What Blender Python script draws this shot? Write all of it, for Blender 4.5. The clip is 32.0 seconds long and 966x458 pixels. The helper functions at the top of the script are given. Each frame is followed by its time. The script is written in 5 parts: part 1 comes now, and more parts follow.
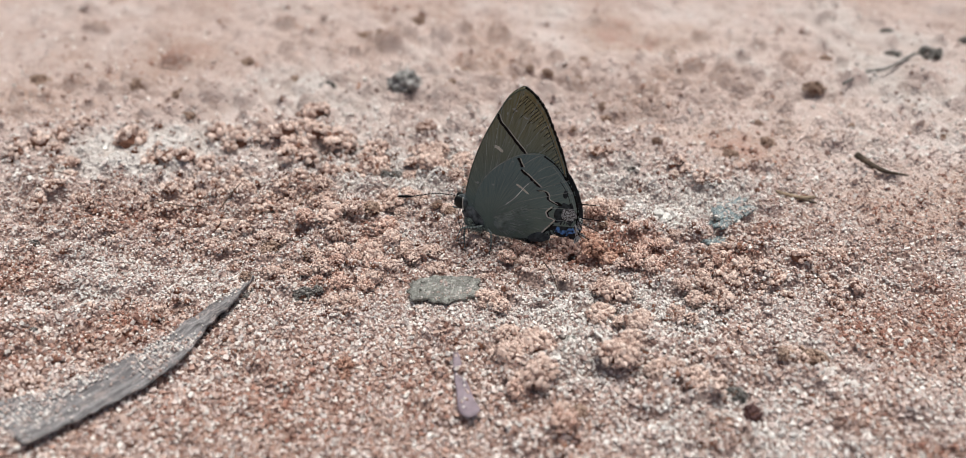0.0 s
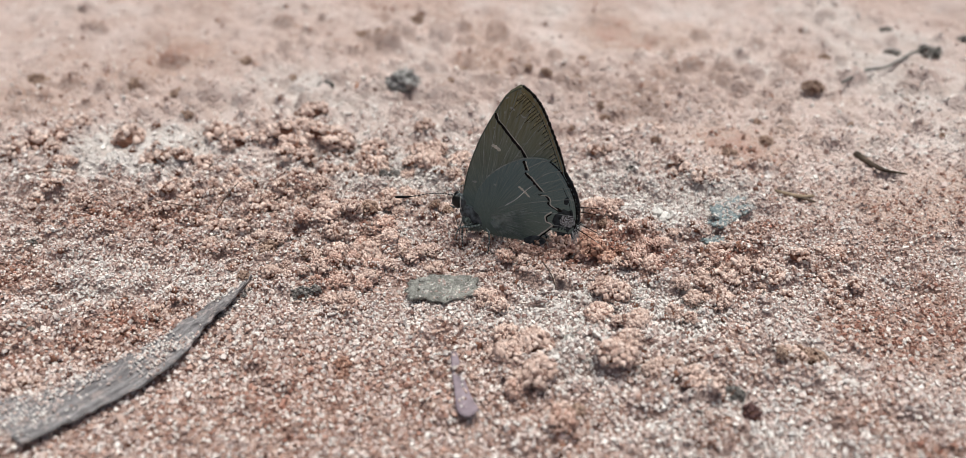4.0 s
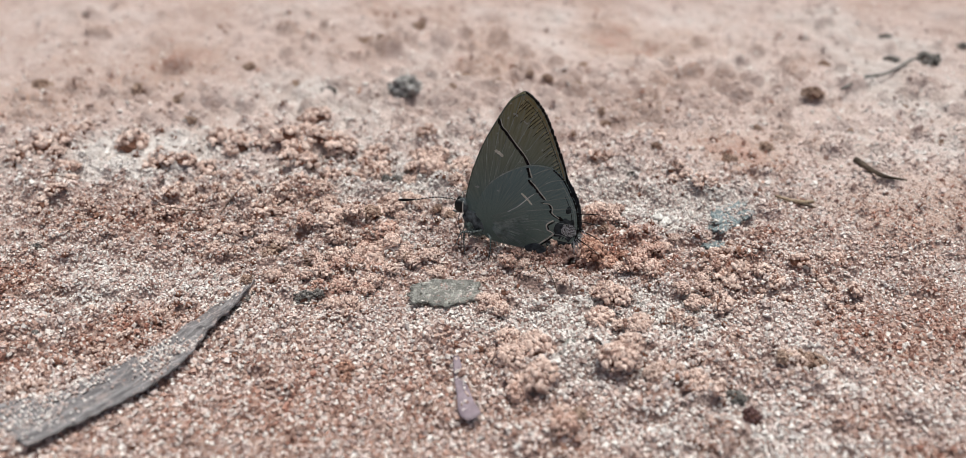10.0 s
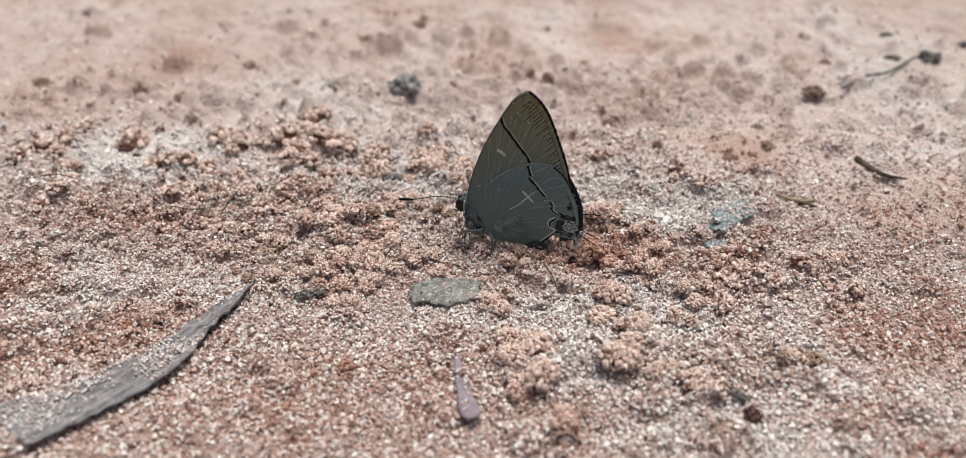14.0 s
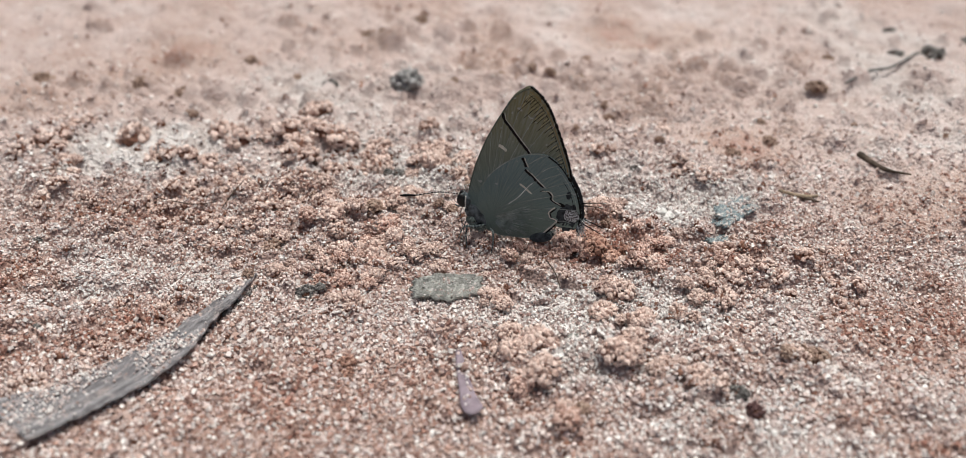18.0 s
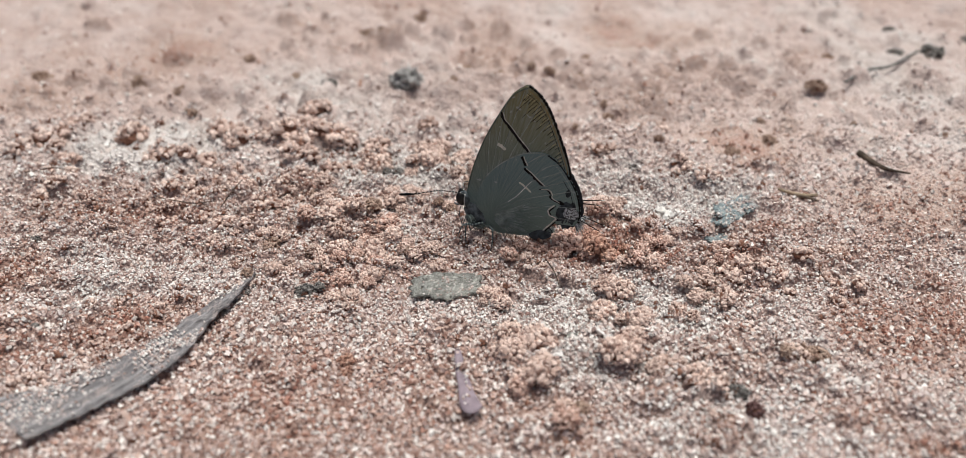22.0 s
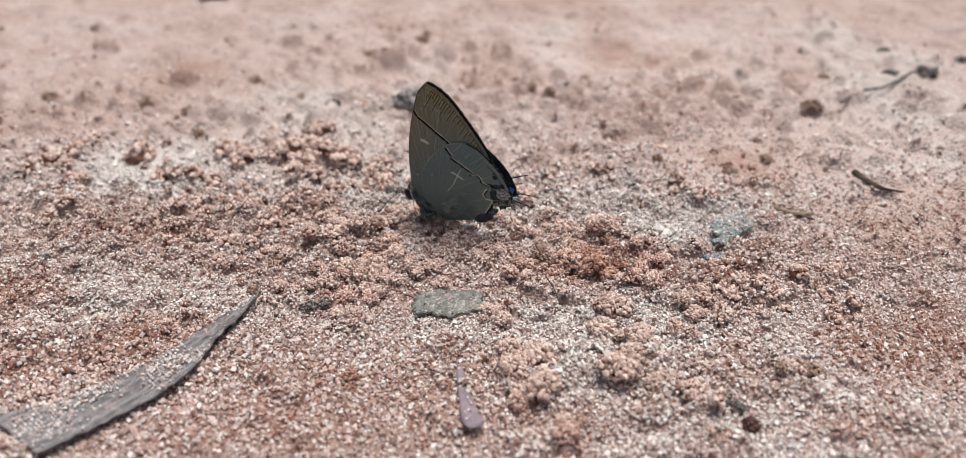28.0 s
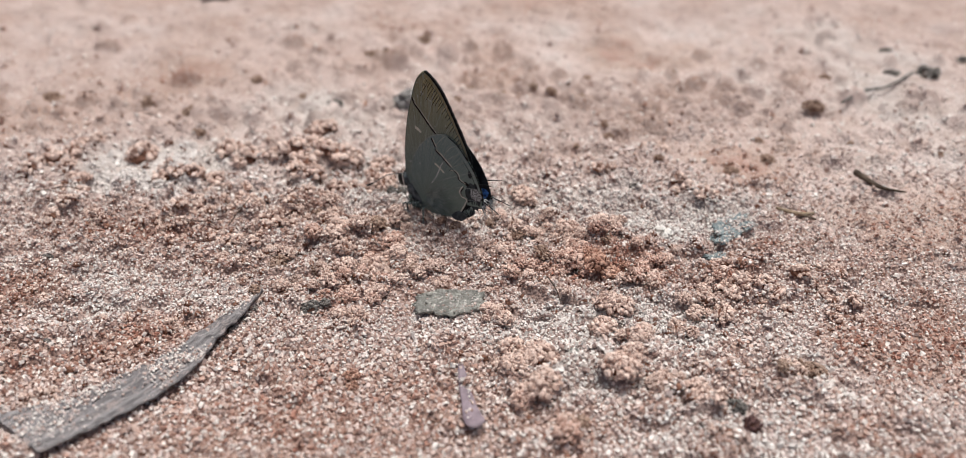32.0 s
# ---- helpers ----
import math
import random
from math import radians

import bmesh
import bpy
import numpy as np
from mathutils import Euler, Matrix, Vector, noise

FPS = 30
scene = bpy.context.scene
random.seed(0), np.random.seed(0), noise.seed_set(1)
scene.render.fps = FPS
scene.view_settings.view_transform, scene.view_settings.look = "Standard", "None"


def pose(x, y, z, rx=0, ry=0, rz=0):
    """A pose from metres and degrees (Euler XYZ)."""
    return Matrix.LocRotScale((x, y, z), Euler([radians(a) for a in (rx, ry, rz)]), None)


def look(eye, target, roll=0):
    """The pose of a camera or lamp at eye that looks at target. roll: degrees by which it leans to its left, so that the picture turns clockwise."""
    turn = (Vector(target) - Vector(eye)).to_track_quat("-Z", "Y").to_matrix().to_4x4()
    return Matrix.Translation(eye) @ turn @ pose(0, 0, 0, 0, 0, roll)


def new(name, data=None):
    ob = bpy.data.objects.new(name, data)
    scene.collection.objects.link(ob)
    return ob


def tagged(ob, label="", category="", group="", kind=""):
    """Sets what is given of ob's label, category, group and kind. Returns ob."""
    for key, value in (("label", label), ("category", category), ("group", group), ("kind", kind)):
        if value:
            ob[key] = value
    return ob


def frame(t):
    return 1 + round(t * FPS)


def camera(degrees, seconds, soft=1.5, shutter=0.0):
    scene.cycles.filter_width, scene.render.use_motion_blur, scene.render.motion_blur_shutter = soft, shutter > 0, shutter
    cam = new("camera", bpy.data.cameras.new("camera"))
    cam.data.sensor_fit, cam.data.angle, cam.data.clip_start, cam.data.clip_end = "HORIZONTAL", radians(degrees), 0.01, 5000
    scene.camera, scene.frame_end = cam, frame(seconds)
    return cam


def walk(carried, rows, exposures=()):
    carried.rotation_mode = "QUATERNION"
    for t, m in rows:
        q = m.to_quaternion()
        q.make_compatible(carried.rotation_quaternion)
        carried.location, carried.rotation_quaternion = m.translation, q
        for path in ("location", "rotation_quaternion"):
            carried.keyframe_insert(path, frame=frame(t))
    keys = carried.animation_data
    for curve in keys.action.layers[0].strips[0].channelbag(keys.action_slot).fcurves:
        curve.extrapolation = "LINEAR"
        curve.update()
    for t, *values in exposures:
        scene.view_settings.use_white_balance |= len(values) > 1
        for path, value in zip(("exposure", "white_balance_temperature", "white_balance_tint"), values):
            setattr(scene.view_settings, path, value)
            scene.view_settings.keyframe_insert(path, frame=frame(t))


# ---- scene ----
# ---- camera: a phone held about nine centimetres from the insect ----
cam = camera(58, 32.0, soft=0.45)
cam.data.dof.use_dof = True
cam.data.dof.focus_distance = 0.0865
cam.data.dof.aperture_fstop = 22.0
PATH = [
    (0.0, pose(0.00004, -0.07534, 0.05486, 53.709, 0.039, -0.038)),
    (0.5, pose(0.00004, -0.07535, 0.05476, 53.725, 0.044, 0.000)),
    (1.0, pose(0.00013, -0.07521, 0.05486, 53.608, 0.068, -0.058)),
    (1.5, pose(0.00014, -0.07489, 0.05445, 53.338, 0.037, -0.082)),
    (2.0, pose(0.00004, -0.07486, 0.05434, 53.285, 0.012, -0.076)),
    (2.5, pose(0.00005, -0.07505, 0.05448, 53.447, 0.021, -0.018)),
    (3.0, pose(0.00008, -0.07533, 0.05487, 53.695, 0.084, -0.046)),
    (3.5, pose(0.00019, -0.07524, 0.05473, 53.674, 0.072, -0.088)),
    (5.5, pose(0.00010, -0.07551, 0.05491, 53.881, 0.026, -0.027)),
    (6.0, pose(0.00006, -0.07563, 0.05498, 54.000, 0.005, -0.040)),
    (6.5, pose(0.00002, -0.07550, 0.05486, 53.878, 0.009, -0.049)),
    (7.0, pose(-0.00001, -0.07551, 0.05479, 53.877, -0.024, -0.040)),
    (7.5, pose(0.00002, -0.07572, 0.05507, 54.053, -0.011, -0.013)),
    (8.0, pose(-0.00002, -0.07590, 0.05528, 54.197, 0.012, -0.023)),
    (8.5, pose(-0.00004, -0.07568, 0.05496, 54.032, -0.040, -0.049)),
    (9.0, pose(-0.00005, -0.07557, 0.05507, 53.897, 0.009, -0.028)),
    (9.5, pose(-0.00001, -0.07572, 0.05506, 54.000, 0.010, 0.018)),
    (10.0, pose(-0.00000, -0.07576, 0.05492, 54.091, -0.012, -0.020)),
    (10.5, pose(-0.00004, -0.07568, 0.05495, 53.975, -0.043, -0.050)),
    (11.0, pose(0.00004, -0.07571, 0.05504, 54.004, -0.002, -0.004)),
    (11.5, pose(-0.00000, -0.07576, 0.05502, 54.086, 0.027, 0.011)),
    (12.0, pose(0.00011, -0.07576, 0.05511, 54.049, 0.024, 0.037)),
    (12.5, pose(0.00001, -0.07565, 0.05482, 53.964, -0.010, -0.005)),
    (13.0, pose(-0.00001, -0.07572, 0.05506, 54.000, 0.010, 0.018)),
    (13.5, pose(-0.00003, -0.07570, 0.05509, 53.961, -0.009, 0.014)),
    (14.0, pose(-0.00002, -0.07571, 0.05496, 53.981, -0.001, 0.012)),
    (14.5, pose(-0.00000, -0.07567, 0.05490, 53.993, -0.002, -0.003)),
    (16.5, pose(-0.00009, -0.07565, 0.05491, 53.831, -0.037, 0.096)),
    (17.0, pose(-0.00001, -0.07575, 0.05488, 54.013, 0.011, 0.103)),
    (17.5, pose(-0.00003, -0.07581, 0.05491, 54.014, 0.004, 0.085)),
    (18.0, pose(-0.00011, -0.07553, 0.05472, 53.720, -0.005, 0.090)),
    (18.5, pose(-0.00011, -0.07543, 0.05466, 53.625, 0.008, 0.097)),
    (19.0, pose(-0.00012, -0.07533, 0.05458, 53.548, -0.009, 0.089)),
    (19.5, pose(-0.00011, -0.07531, 0.05457, 53.537, -0.011, 0.101)),
    (20.0, pose(-0.00010, -0.07529, 0.05460, 53.514, 0.006, 0.096)),
    (20.5, pose(-0.00014, -0.07541, 0.05474, 53.608, -0.030, 0.088)),
    (21.0, pose(-0.00007, -0.07557, 0.05483, 53.798, -0.004, 0.068)),
    (21.5, pose(-0.00006, -0.07553, 0.05459, 53.789, 0.018, 0.043)),
    (22.0, pose(-0.00010, -0.07544, 0.05464, 53.662, -0.035, 0.053)),
    (22.5, pose(-0.00014, -0.07553, 0.05477, 53.750, -0.043, 0.005)),
    (23.0, pose(0.00001, -0.07567, 0.05486, 53.896, 0.058, 0.088)),
    (23.5, pose(-0.00006, -0.07564, 0.05482, 53.900, 0.029, 0.049)),
    (24.0, pose(-0.00004, -0.07552, 0.05475, 53.757, 0.002, 0.075)),
    (24.5, pose(-0.00004, -0.07563, 0.05478, 53.852, 0.037, 0.064)),
    (25.0, pose(-0.00003, -0.07588, 0.05502, 54.043, 0.016, 0.091)),
    (25.5, pose(0.00002, -0.07572, 0.05499, 53.904, 0.043, 0.093)),
    (27.5, pose(-0.00003, -0.07663, 0.05562, 54.703, 0.055, 0.135)),
    (28.0, pose(-0.00003, -0.07677, 0.05566, 54.824, 0.053, 0.149)),
    (28.5, pose(-0.00006, -0.07684, 0.05576, 54.857, 0.062, 0.188)),
    (29.0, pose(-0.00011, -0.07690, 0.05583, 54.867, 0.024, 0.216)),
    (29.5, pose(-0.00008, -0.07696, 0.05566, 54.978, 0.064, 0.207)),
    (30.0, pose(-0.00010, -0.07669, 0.05553, 54.682, 0.056, 0.219)),
    (30.5, pose(-0.00008, -0.07673, 0.05558, 54.711, 0.065, 0.257)),
    (31.0, pose(-0.00010, -0.07688, 0.05576, 54.867, 0.069, 0.224)),
    (31.5, pose(-0.00015, -0.07701, 0.05584, 54.964, 0.026, 0.219)),
    (32.0, pose(-0.00007, -0.07689, 0.05562, 54.867, 0.070, 0.229)),
]
# the phone's white balance drifts a little
DRIFT = [(0.0, 0.26, 6330, 4), (3.5, 0.26, 6330, 4), (6.0, 0.26, 6250, 2), (10.0, 0.26, 6300, 4), (13.0, 0.26, 6330, 4),
         (17.0, 0.26, 6280, 4), (22.0, 0.25, 6300, 4), (25.0, 0.22, 6320, 4), (28.0, 0.24, 6350, 7), (32.0, 0.23, 6400, 7)]
walk(cam, PATH, DRIFT)

# ---- light: bright overcast sky, one very soft sun ----
world = bpy.data.worlds.new("sky")
scene.world = world
world.use_nodes = True
wn = world.node_tree
sky = wn.nodes.new("ShaderNodeTexSky")
sky.sky_type = "NISHITA"
sky.sun_disc = False
sky.sun_elevation = radians(81)
sky.sun_rotation = radians(56)
sky.air_density = 0.45
sky.dust_density = 7.0
sky.ozone_density = 1.0
wn.links.new(sky.outputs[0], wn.nodes["Background"].inputs[0])
wn.nodes["Background"].inputs[1].default_value = 0.066
sun_data = bpy.data.lights.new("sun", "SUN")
sun_data.energy = 2.75
sun_data.angle = radians(27)
sun_data.color = (1.0, 0.965, 0.91)
sun = new("sun", sun_data)
sun.matrix_world = look((0.10, 0.24, 1.0), (0, 0, 0))

MM = 0.001


# ---- materials ----
class Mat:
    """A node material with a few short-hands."""

    def __init__(self, name, rough=0.8, spec=0.3, metal=0.0):
        self.m = bpy.data.materials.new(name)
        self.m.use_nodes = True
        self.t = self.m.node_tree
        self.b = self.t.nodes["Principled BSDF"]
        self.b.inputs["Roughness"].default_value = rough
        self.b.inputs["Specular IOR Level"].default_value = spec
        self.b.inputs["Metallic"].default_value = metal
        self.co = self.t.nodes.new("ShaderNodeTexCoord").outputs["Object"]

    def node(self, kind, **inputs):
        n = self.t.nodes.new(kind)
        for k, v in inputs.items():
            self.put(n.inputs[k.replace("_", " ")], v)
        return n

    def put(self, socket, v):
        if isinstance(v, bpy.types.NodeSocket):
            self.t.links.new(v, socket)
        else:
            socket.default_value = v

    def noise(self, per_mm, detail=4.0, rough=0.6, where=None):
        n = self.node("ShaderNodeTexNoise", Scale=per_mm * 1000.0, Detail=detail, Roughness=rough)
        self.put(n.inputs["Vector"], where or self.co)
        return n.outputs["Fac"]

    def cells(self, per_mm, jitter=1.0, where=None):
        """Distance from the middle of a grain, and a random grey per grain."""
        n = self.node("ShaderNodeTexVoronoi", Scale=per_mm * 1000.0, Randomness=jitter)
        self.put(n.inputs["Vector"], where or self.co)
        return n.outputs["Distance"], self.node("ShaderNodeSeparateColor", Color=n.outputs["Color"]).outputs[0]

    def ramp(self, fac, *stops):
        n = self.t.nodes.new("ShaderNodeValToRGB")
        el = n.color_ramp.elements
        while len(el) < len(stops):
            el.new(0.5)
        for e, (p, c) in zip(el, stops):
            e.position = p
            e.color = (*c, 1) if len(c) == 3 else c
        self.put(n.inputs[0], fac)
        return n.outputs[0]

    def mix(self, fac, a, b, blend="MIX"):
        n = self.t.nodes.new("ShaderNodeMix")
        n.data_type, n.blend_type = "RGBA", blend
        for s, v in ((n.inputs[0], fac), (n.inputs[6], a), (n.inputs[7], b)):
            if isinstance(v, tuple) and len(v) == 3:
                v = (*v, 1)
            self.put(s, v)
        return n.outputs[2]

    def calc(self, op, a, b=0.0, clamp=False):
        n = self.t.nodes.new("ShaderNodeMath")
        n.operation, n.use_clamp = op, clamp
        self.put(n.inputs[0], a)
        self.put(n.inputs[1], b)
        return n.outputs[0]

    def attr(self, name):
        n = self.t.nodes.new("ShaderNodeAttribute")
        n.attribute_name = name
        return n.outputs["Fac"]

    def island(self):
        return self.t.nodes.new("ShaderNodeNewGeometry").outputs["Random Per Island"]

    def random(self):
        return self.t.nodes.new("ShaderNodeObjectInfo").outputs["Random"]

    def colour(self, v):
        self.put(self.b.inputs["Base Color"], (*v, 1) if isinstance(v, tuple) and len(v) == 3 else v)
        return self

    def bump(self, height, dist_mm, strength=0.6):
        n = self.node("ShaderNodeBump", Strength=strength, Distance=dist_mm * MM, Height=height)
        self.put(self.b.inputs["Normal"], n.outputs[0])
        return self


PALE = (0.665, 0.54, 0.508)
WHITE = (0.715, 0.675, 0.655)
TAN = (0.515, 0.375, 0.32)
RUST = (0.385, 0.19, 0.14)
DARK = (0.125, 0.062, 0.046)


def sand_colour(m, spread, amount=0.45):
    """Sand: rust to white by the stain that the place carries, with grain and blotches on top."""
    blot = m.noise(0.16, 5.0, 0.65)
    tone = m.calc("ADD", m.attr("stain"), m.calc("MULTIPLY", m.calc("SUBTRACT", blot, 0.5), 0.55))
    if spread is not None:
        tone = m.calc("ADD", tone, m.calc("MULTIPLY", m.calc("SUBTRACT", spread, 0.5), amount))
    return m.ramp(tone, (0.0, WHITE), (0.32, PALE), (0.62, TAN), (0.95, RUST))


def sand_ground():
    m = Mat("sandy_ground", 0.9, 0.25)
    grain = m.noise(1.9, 3.0, 0.7)
    c = sand_colour(m, grain)
    speck = m.ramp(m.noise(2.6, 2.0, 0.5), (0.62, (0, 0, 0)), (0.72, (1, 1, 1)))
    c = m.mix(m.calc("MULTIPLY", speck, 0.35), c, WHITE)
    dirt = m.ramp(m.noise(0.55, 5.0, 0.7), (0.60, (0, 0, 0)), (0.74, (1, 1, 1)))
    c = m.mix(m.calc("MULTIPLY", dirt, 0.45), c, DARK)
    mott = m.ramp(m.noise(0.24, 5.0, 0.62), (0.50, (0, 0, 0)), (0.64, (1, 1, 1)))
    c = m.mix(m.calc("MULTIPLY", mott, 0.40), c, (0.34, 0.232, 0.182))
    dist, grey = m.cells(2.9)
    c = m.mix(m.calc("MULTIPLY", grey, 0.35), c, WHITE)
    # darker red away from powder, shade painted into the gaps between grains
    c = m.mix(m.calc("MULTIPLY", m.calc("SUBTRACT", 1.0, m.attr("powder")), 0.6), c, (0.25, 0.13, 0.098))
    m.colour(c)
    return m.bump(m.calc("SUBTRACT", 1.0, dist), 0.3, 1.0)


def sand_grain():
    m = Mat("sand_grains", 0.5, 0.5)
    r = m.island()
    c = sand_colour(m, r, 0.70)
    r2 = m.calc("FRACT", m.calc("MULTIPLY", r, 17.0))
    q = m.ramp(r2, (0.80, (0, 0, 0)), (0.83, (1, 1, 1)))
    c = m.mix(m.calc("MULTIPLY", q, 0.8), c, (0.84, 0.80, 0.77))
    d = m.ramp(r2, (0.13, (1, 1, 1)), (0.15, (0, 0, 0)))
    c = m.mix(m.calc("MULTIPLY", d, 0.75), c, (0.19, 0.088, 0.064))
    m.colour(c)
    return m.bump(m.noise(6.0, 2.0), 0.03, 0.5)


def crumb_mat(name, base, light, dark):
    """Cemented grains, each of its own tone."""
    m = Mat(name, 0.85, 0.25)
    r = m.calc("FRACT", m.calc("ADD", m.random(), m.island()))
    c = m.mix(r, base, light)
    own = m.calc("FRACT", m.calc("MULTIPLY", m.random(), 7.0))
    c = m.mix(m.calc("MULTIPLY", m.ramp(own, (0.35, (0, 0, 0)), (1.0, (1, 1, 1))), 0.4), c, tuple(0.75 * v for v in base))
    c = m.mix(m.ramp(m.calc("FRACT", m.calc("MULTIPLY", r, 13.0)), (0.10, (0.75, 0.75, 0.75)), (0.14, (0, 0, 0))), c, dark)
    c = m.mix(m.ramp(m.calc("FRACT", m.calc("MULTIPLY", r, 29.0)), (0.92, (0, 0, 0)), (0.95, (0.5, 0.5, 0.5))), c, tuple(1.25 * v for v in light))
    d = m.ramp(m.noise(0.9, 4.0, 0.7), (0.50, (0, 0, 0)), (0.75, (1, 1, 1)))
    c = m.mix(m.calc("MULTIPLY", d, 0.3), c, dark)
    m.colour(c)
    return m.bump(m.noise(4.5, 3.0, 0.6), 0.06, 0.7)


# dark red for a crumb's core, painting shade into the gaps between grains
def gap_shade():
    m = Mat("red_gap_shade", 0.95, 0.1)
    m.colour(m.ramp(m.noise(1.3, 4.0, 0.7), (0.35, (0.12, 0.056, 0.040)), (0.65, (0.26, 0.14, 0.10))))
    return m


def plain_mat(name, a, b, per_mm, rough=0.7, spec=0.3, bump_mm=0.05, lo=0.35, hi=0.65):
    m = Mat(name, rough, spec)
    m.colour(m.ramp(m.noise(per_mm, 5.0, 0.65), (lo, a), (hi, b)))
    return m.bump(m.noise(per_mm * 2.5, 4.0, 0.7), bump_mm, 0.7)


GROUND = sand_ground()
GRAIN = sand_grain()
GAP_SHADE = gap_shade()
CRUMB = crumb_mat("soil_crumb", (0.57, 0.41, 0.35), (0.80, 0.655, 0.59), (0.18, 0.092, 0.068))
REDCRUMB = crumb_mat("red_crumb", (0.49, 0.30, 0.242), (0.75, 0.58, 0.51), (0.15, 0.07, 0.05))
BROWN = crumb_mat("brown_crumb", (0.26, 0.165, 0.125), (0.46, 0.345, 0.28), (0.11, 0.06, 0.044))
RUSTY = crumb_mat("rust_crumb", (0.36, 0.19, 0.138), (0.58, 0.385, 0.305), (0.13, 0.06, 0.042))
GREY = crumb_mat("grey_crumb", (0.11, 0.102, 0.096), (0.30, 0.28, 0.265), (0.035, 0.031, 0.029))
MAROON = crumb_mat("maroon_crumb", (0.085, 0.045, 0.045), (0.16, 0.09, 0.085), (0.04, 0.02, 0.02))
QUARTZ = plain_mat("white_quartz", (0.62, 0.59, 0.56), (0.85, 0.83, 0.80), 1.5, 0.4, 0.5)
STONE = plain_mat("dark_stone", (0.105, 0.098, 0.096), (0.49, 0.47, 0.462), 1.1, 0.75, 0.3, 0.35)
def dusted(name, a, b, per_mm, cover, spot):
    """Bark with sand in its pores."""
    m = Mat(name, 0.9, 0.2)
    c = m.ramp(m.noise(per_mm, 5.0, 0.7), (0.35, a), (0.65, b))
    c = m.mix(m.ramp(m.noise(2.4, 2.0, 0.5), (0.60, (0, 0, 0)), (0.66, (1, 1, 1))), c, spot)
    c = m.mix(m.ramp(m.noise(1.7, 3.0, 0.6, m.node("ShaderNodeMapping", Vector=m.co, Location=(0.05, 0.02, 0.01)).outputs[0]),
                     (0.60, (0, 0, 0)), (0.68, (1, 1, 1))), c, (0.05, 0.05, 0.042))
    pits = m.noise(4.2, 3.0, 0.7)
    c = m.mix(m.calc("MULTIPLY", m.ramp(pits, (0.52, (0, 0, 0)), (0.64, (1, 1, 1))), 0.35), c, tuple(0.4 * v for v in a))
    sandy = m.ramp(m.noise(0.45, 6.0, 0.75), (0.62 - cover, (0, 0, 0)), (0.70 - cover, (1, 1, 1)))
    c = m.mix(m.calc("MULTIPLY", sandy, 0.85), c, PALE)
    m.colour(c)
    return m.bump(m.calc("SUBTRACT", m.noise(2.6, 5.0, 0.8), m.calc("MULTIPLY", pits, 0.6)), 0.5, 1.0)


LICHEN = dusted("grey_green_bark", (0.24, 0.235, 0.215), (0.52, 0.51, 0.475), 1.2, -0.03, (0.62, 0.62, 0.58))
PALEBARK = dusted("pale_blue_green_bark", (0.22, 0.27, 0.285), (0.46, 0.53, 0.55), 0.8, 0.06, (0.66, 0.66, 0.64))
TWIG = plain_mat("dark_twig", (0.045, 0.035, 0.028), (0.14, 0.105, 0.08), 0.8, 0.8, 0.2, 0.1)
TWIGTAN = plain_mat("tan_twig", (0.16, 0.12, 0.085), (0.36, 0.28, 0.20), 0.8, 0.8, 0.2, 0.1)
GREYTWIG = plain_mat("grey_twig", (0.10, 0.098, 0.095), (0.24, 0.23, 0.22), 0.8, 0.85, 0.2, 0.1)
PETAL = plain_mat("lilac_petal", (0.165, 0.125, 0.15), (0.30, 0.24, 0.275), 0.5, 0.6, 0.3, 0.04)


def wood_mat():
    m = Mat("weathered_wood", 0.85, 0.2)
    stretch = m.node("ShaderNodeMapping", Vector=m.co, Scale=(0.12, 2.0, 1.0))
    fibre = m.noise(1.4, 6.0, 0.7, stretch.outputs[0])
    c = m.ramp(fibre, (0.34, (0.085, 0.078, 0.082)), (0.5, (0.225, 0.211, 0.218)), (0.68, (0.42, 0.40, 0.41)))
    sand = m.ramp(m.noise(1.1, 6.0, 0.75), (0.52, (0, 0, 0)), (0.60, (1, 1, 1)))
    c = m.mix(m.calc("MULTIPLY", sand, 0.35), c, PALE)
    m.colour(c)
    return m.bump(m.calc("ADD", fibre, m.calc("MULTIPLY", m.noise(2.0, 5.0, 0.75), 0.6)), 0.3, 0.9)


WOOD = wood_mat()


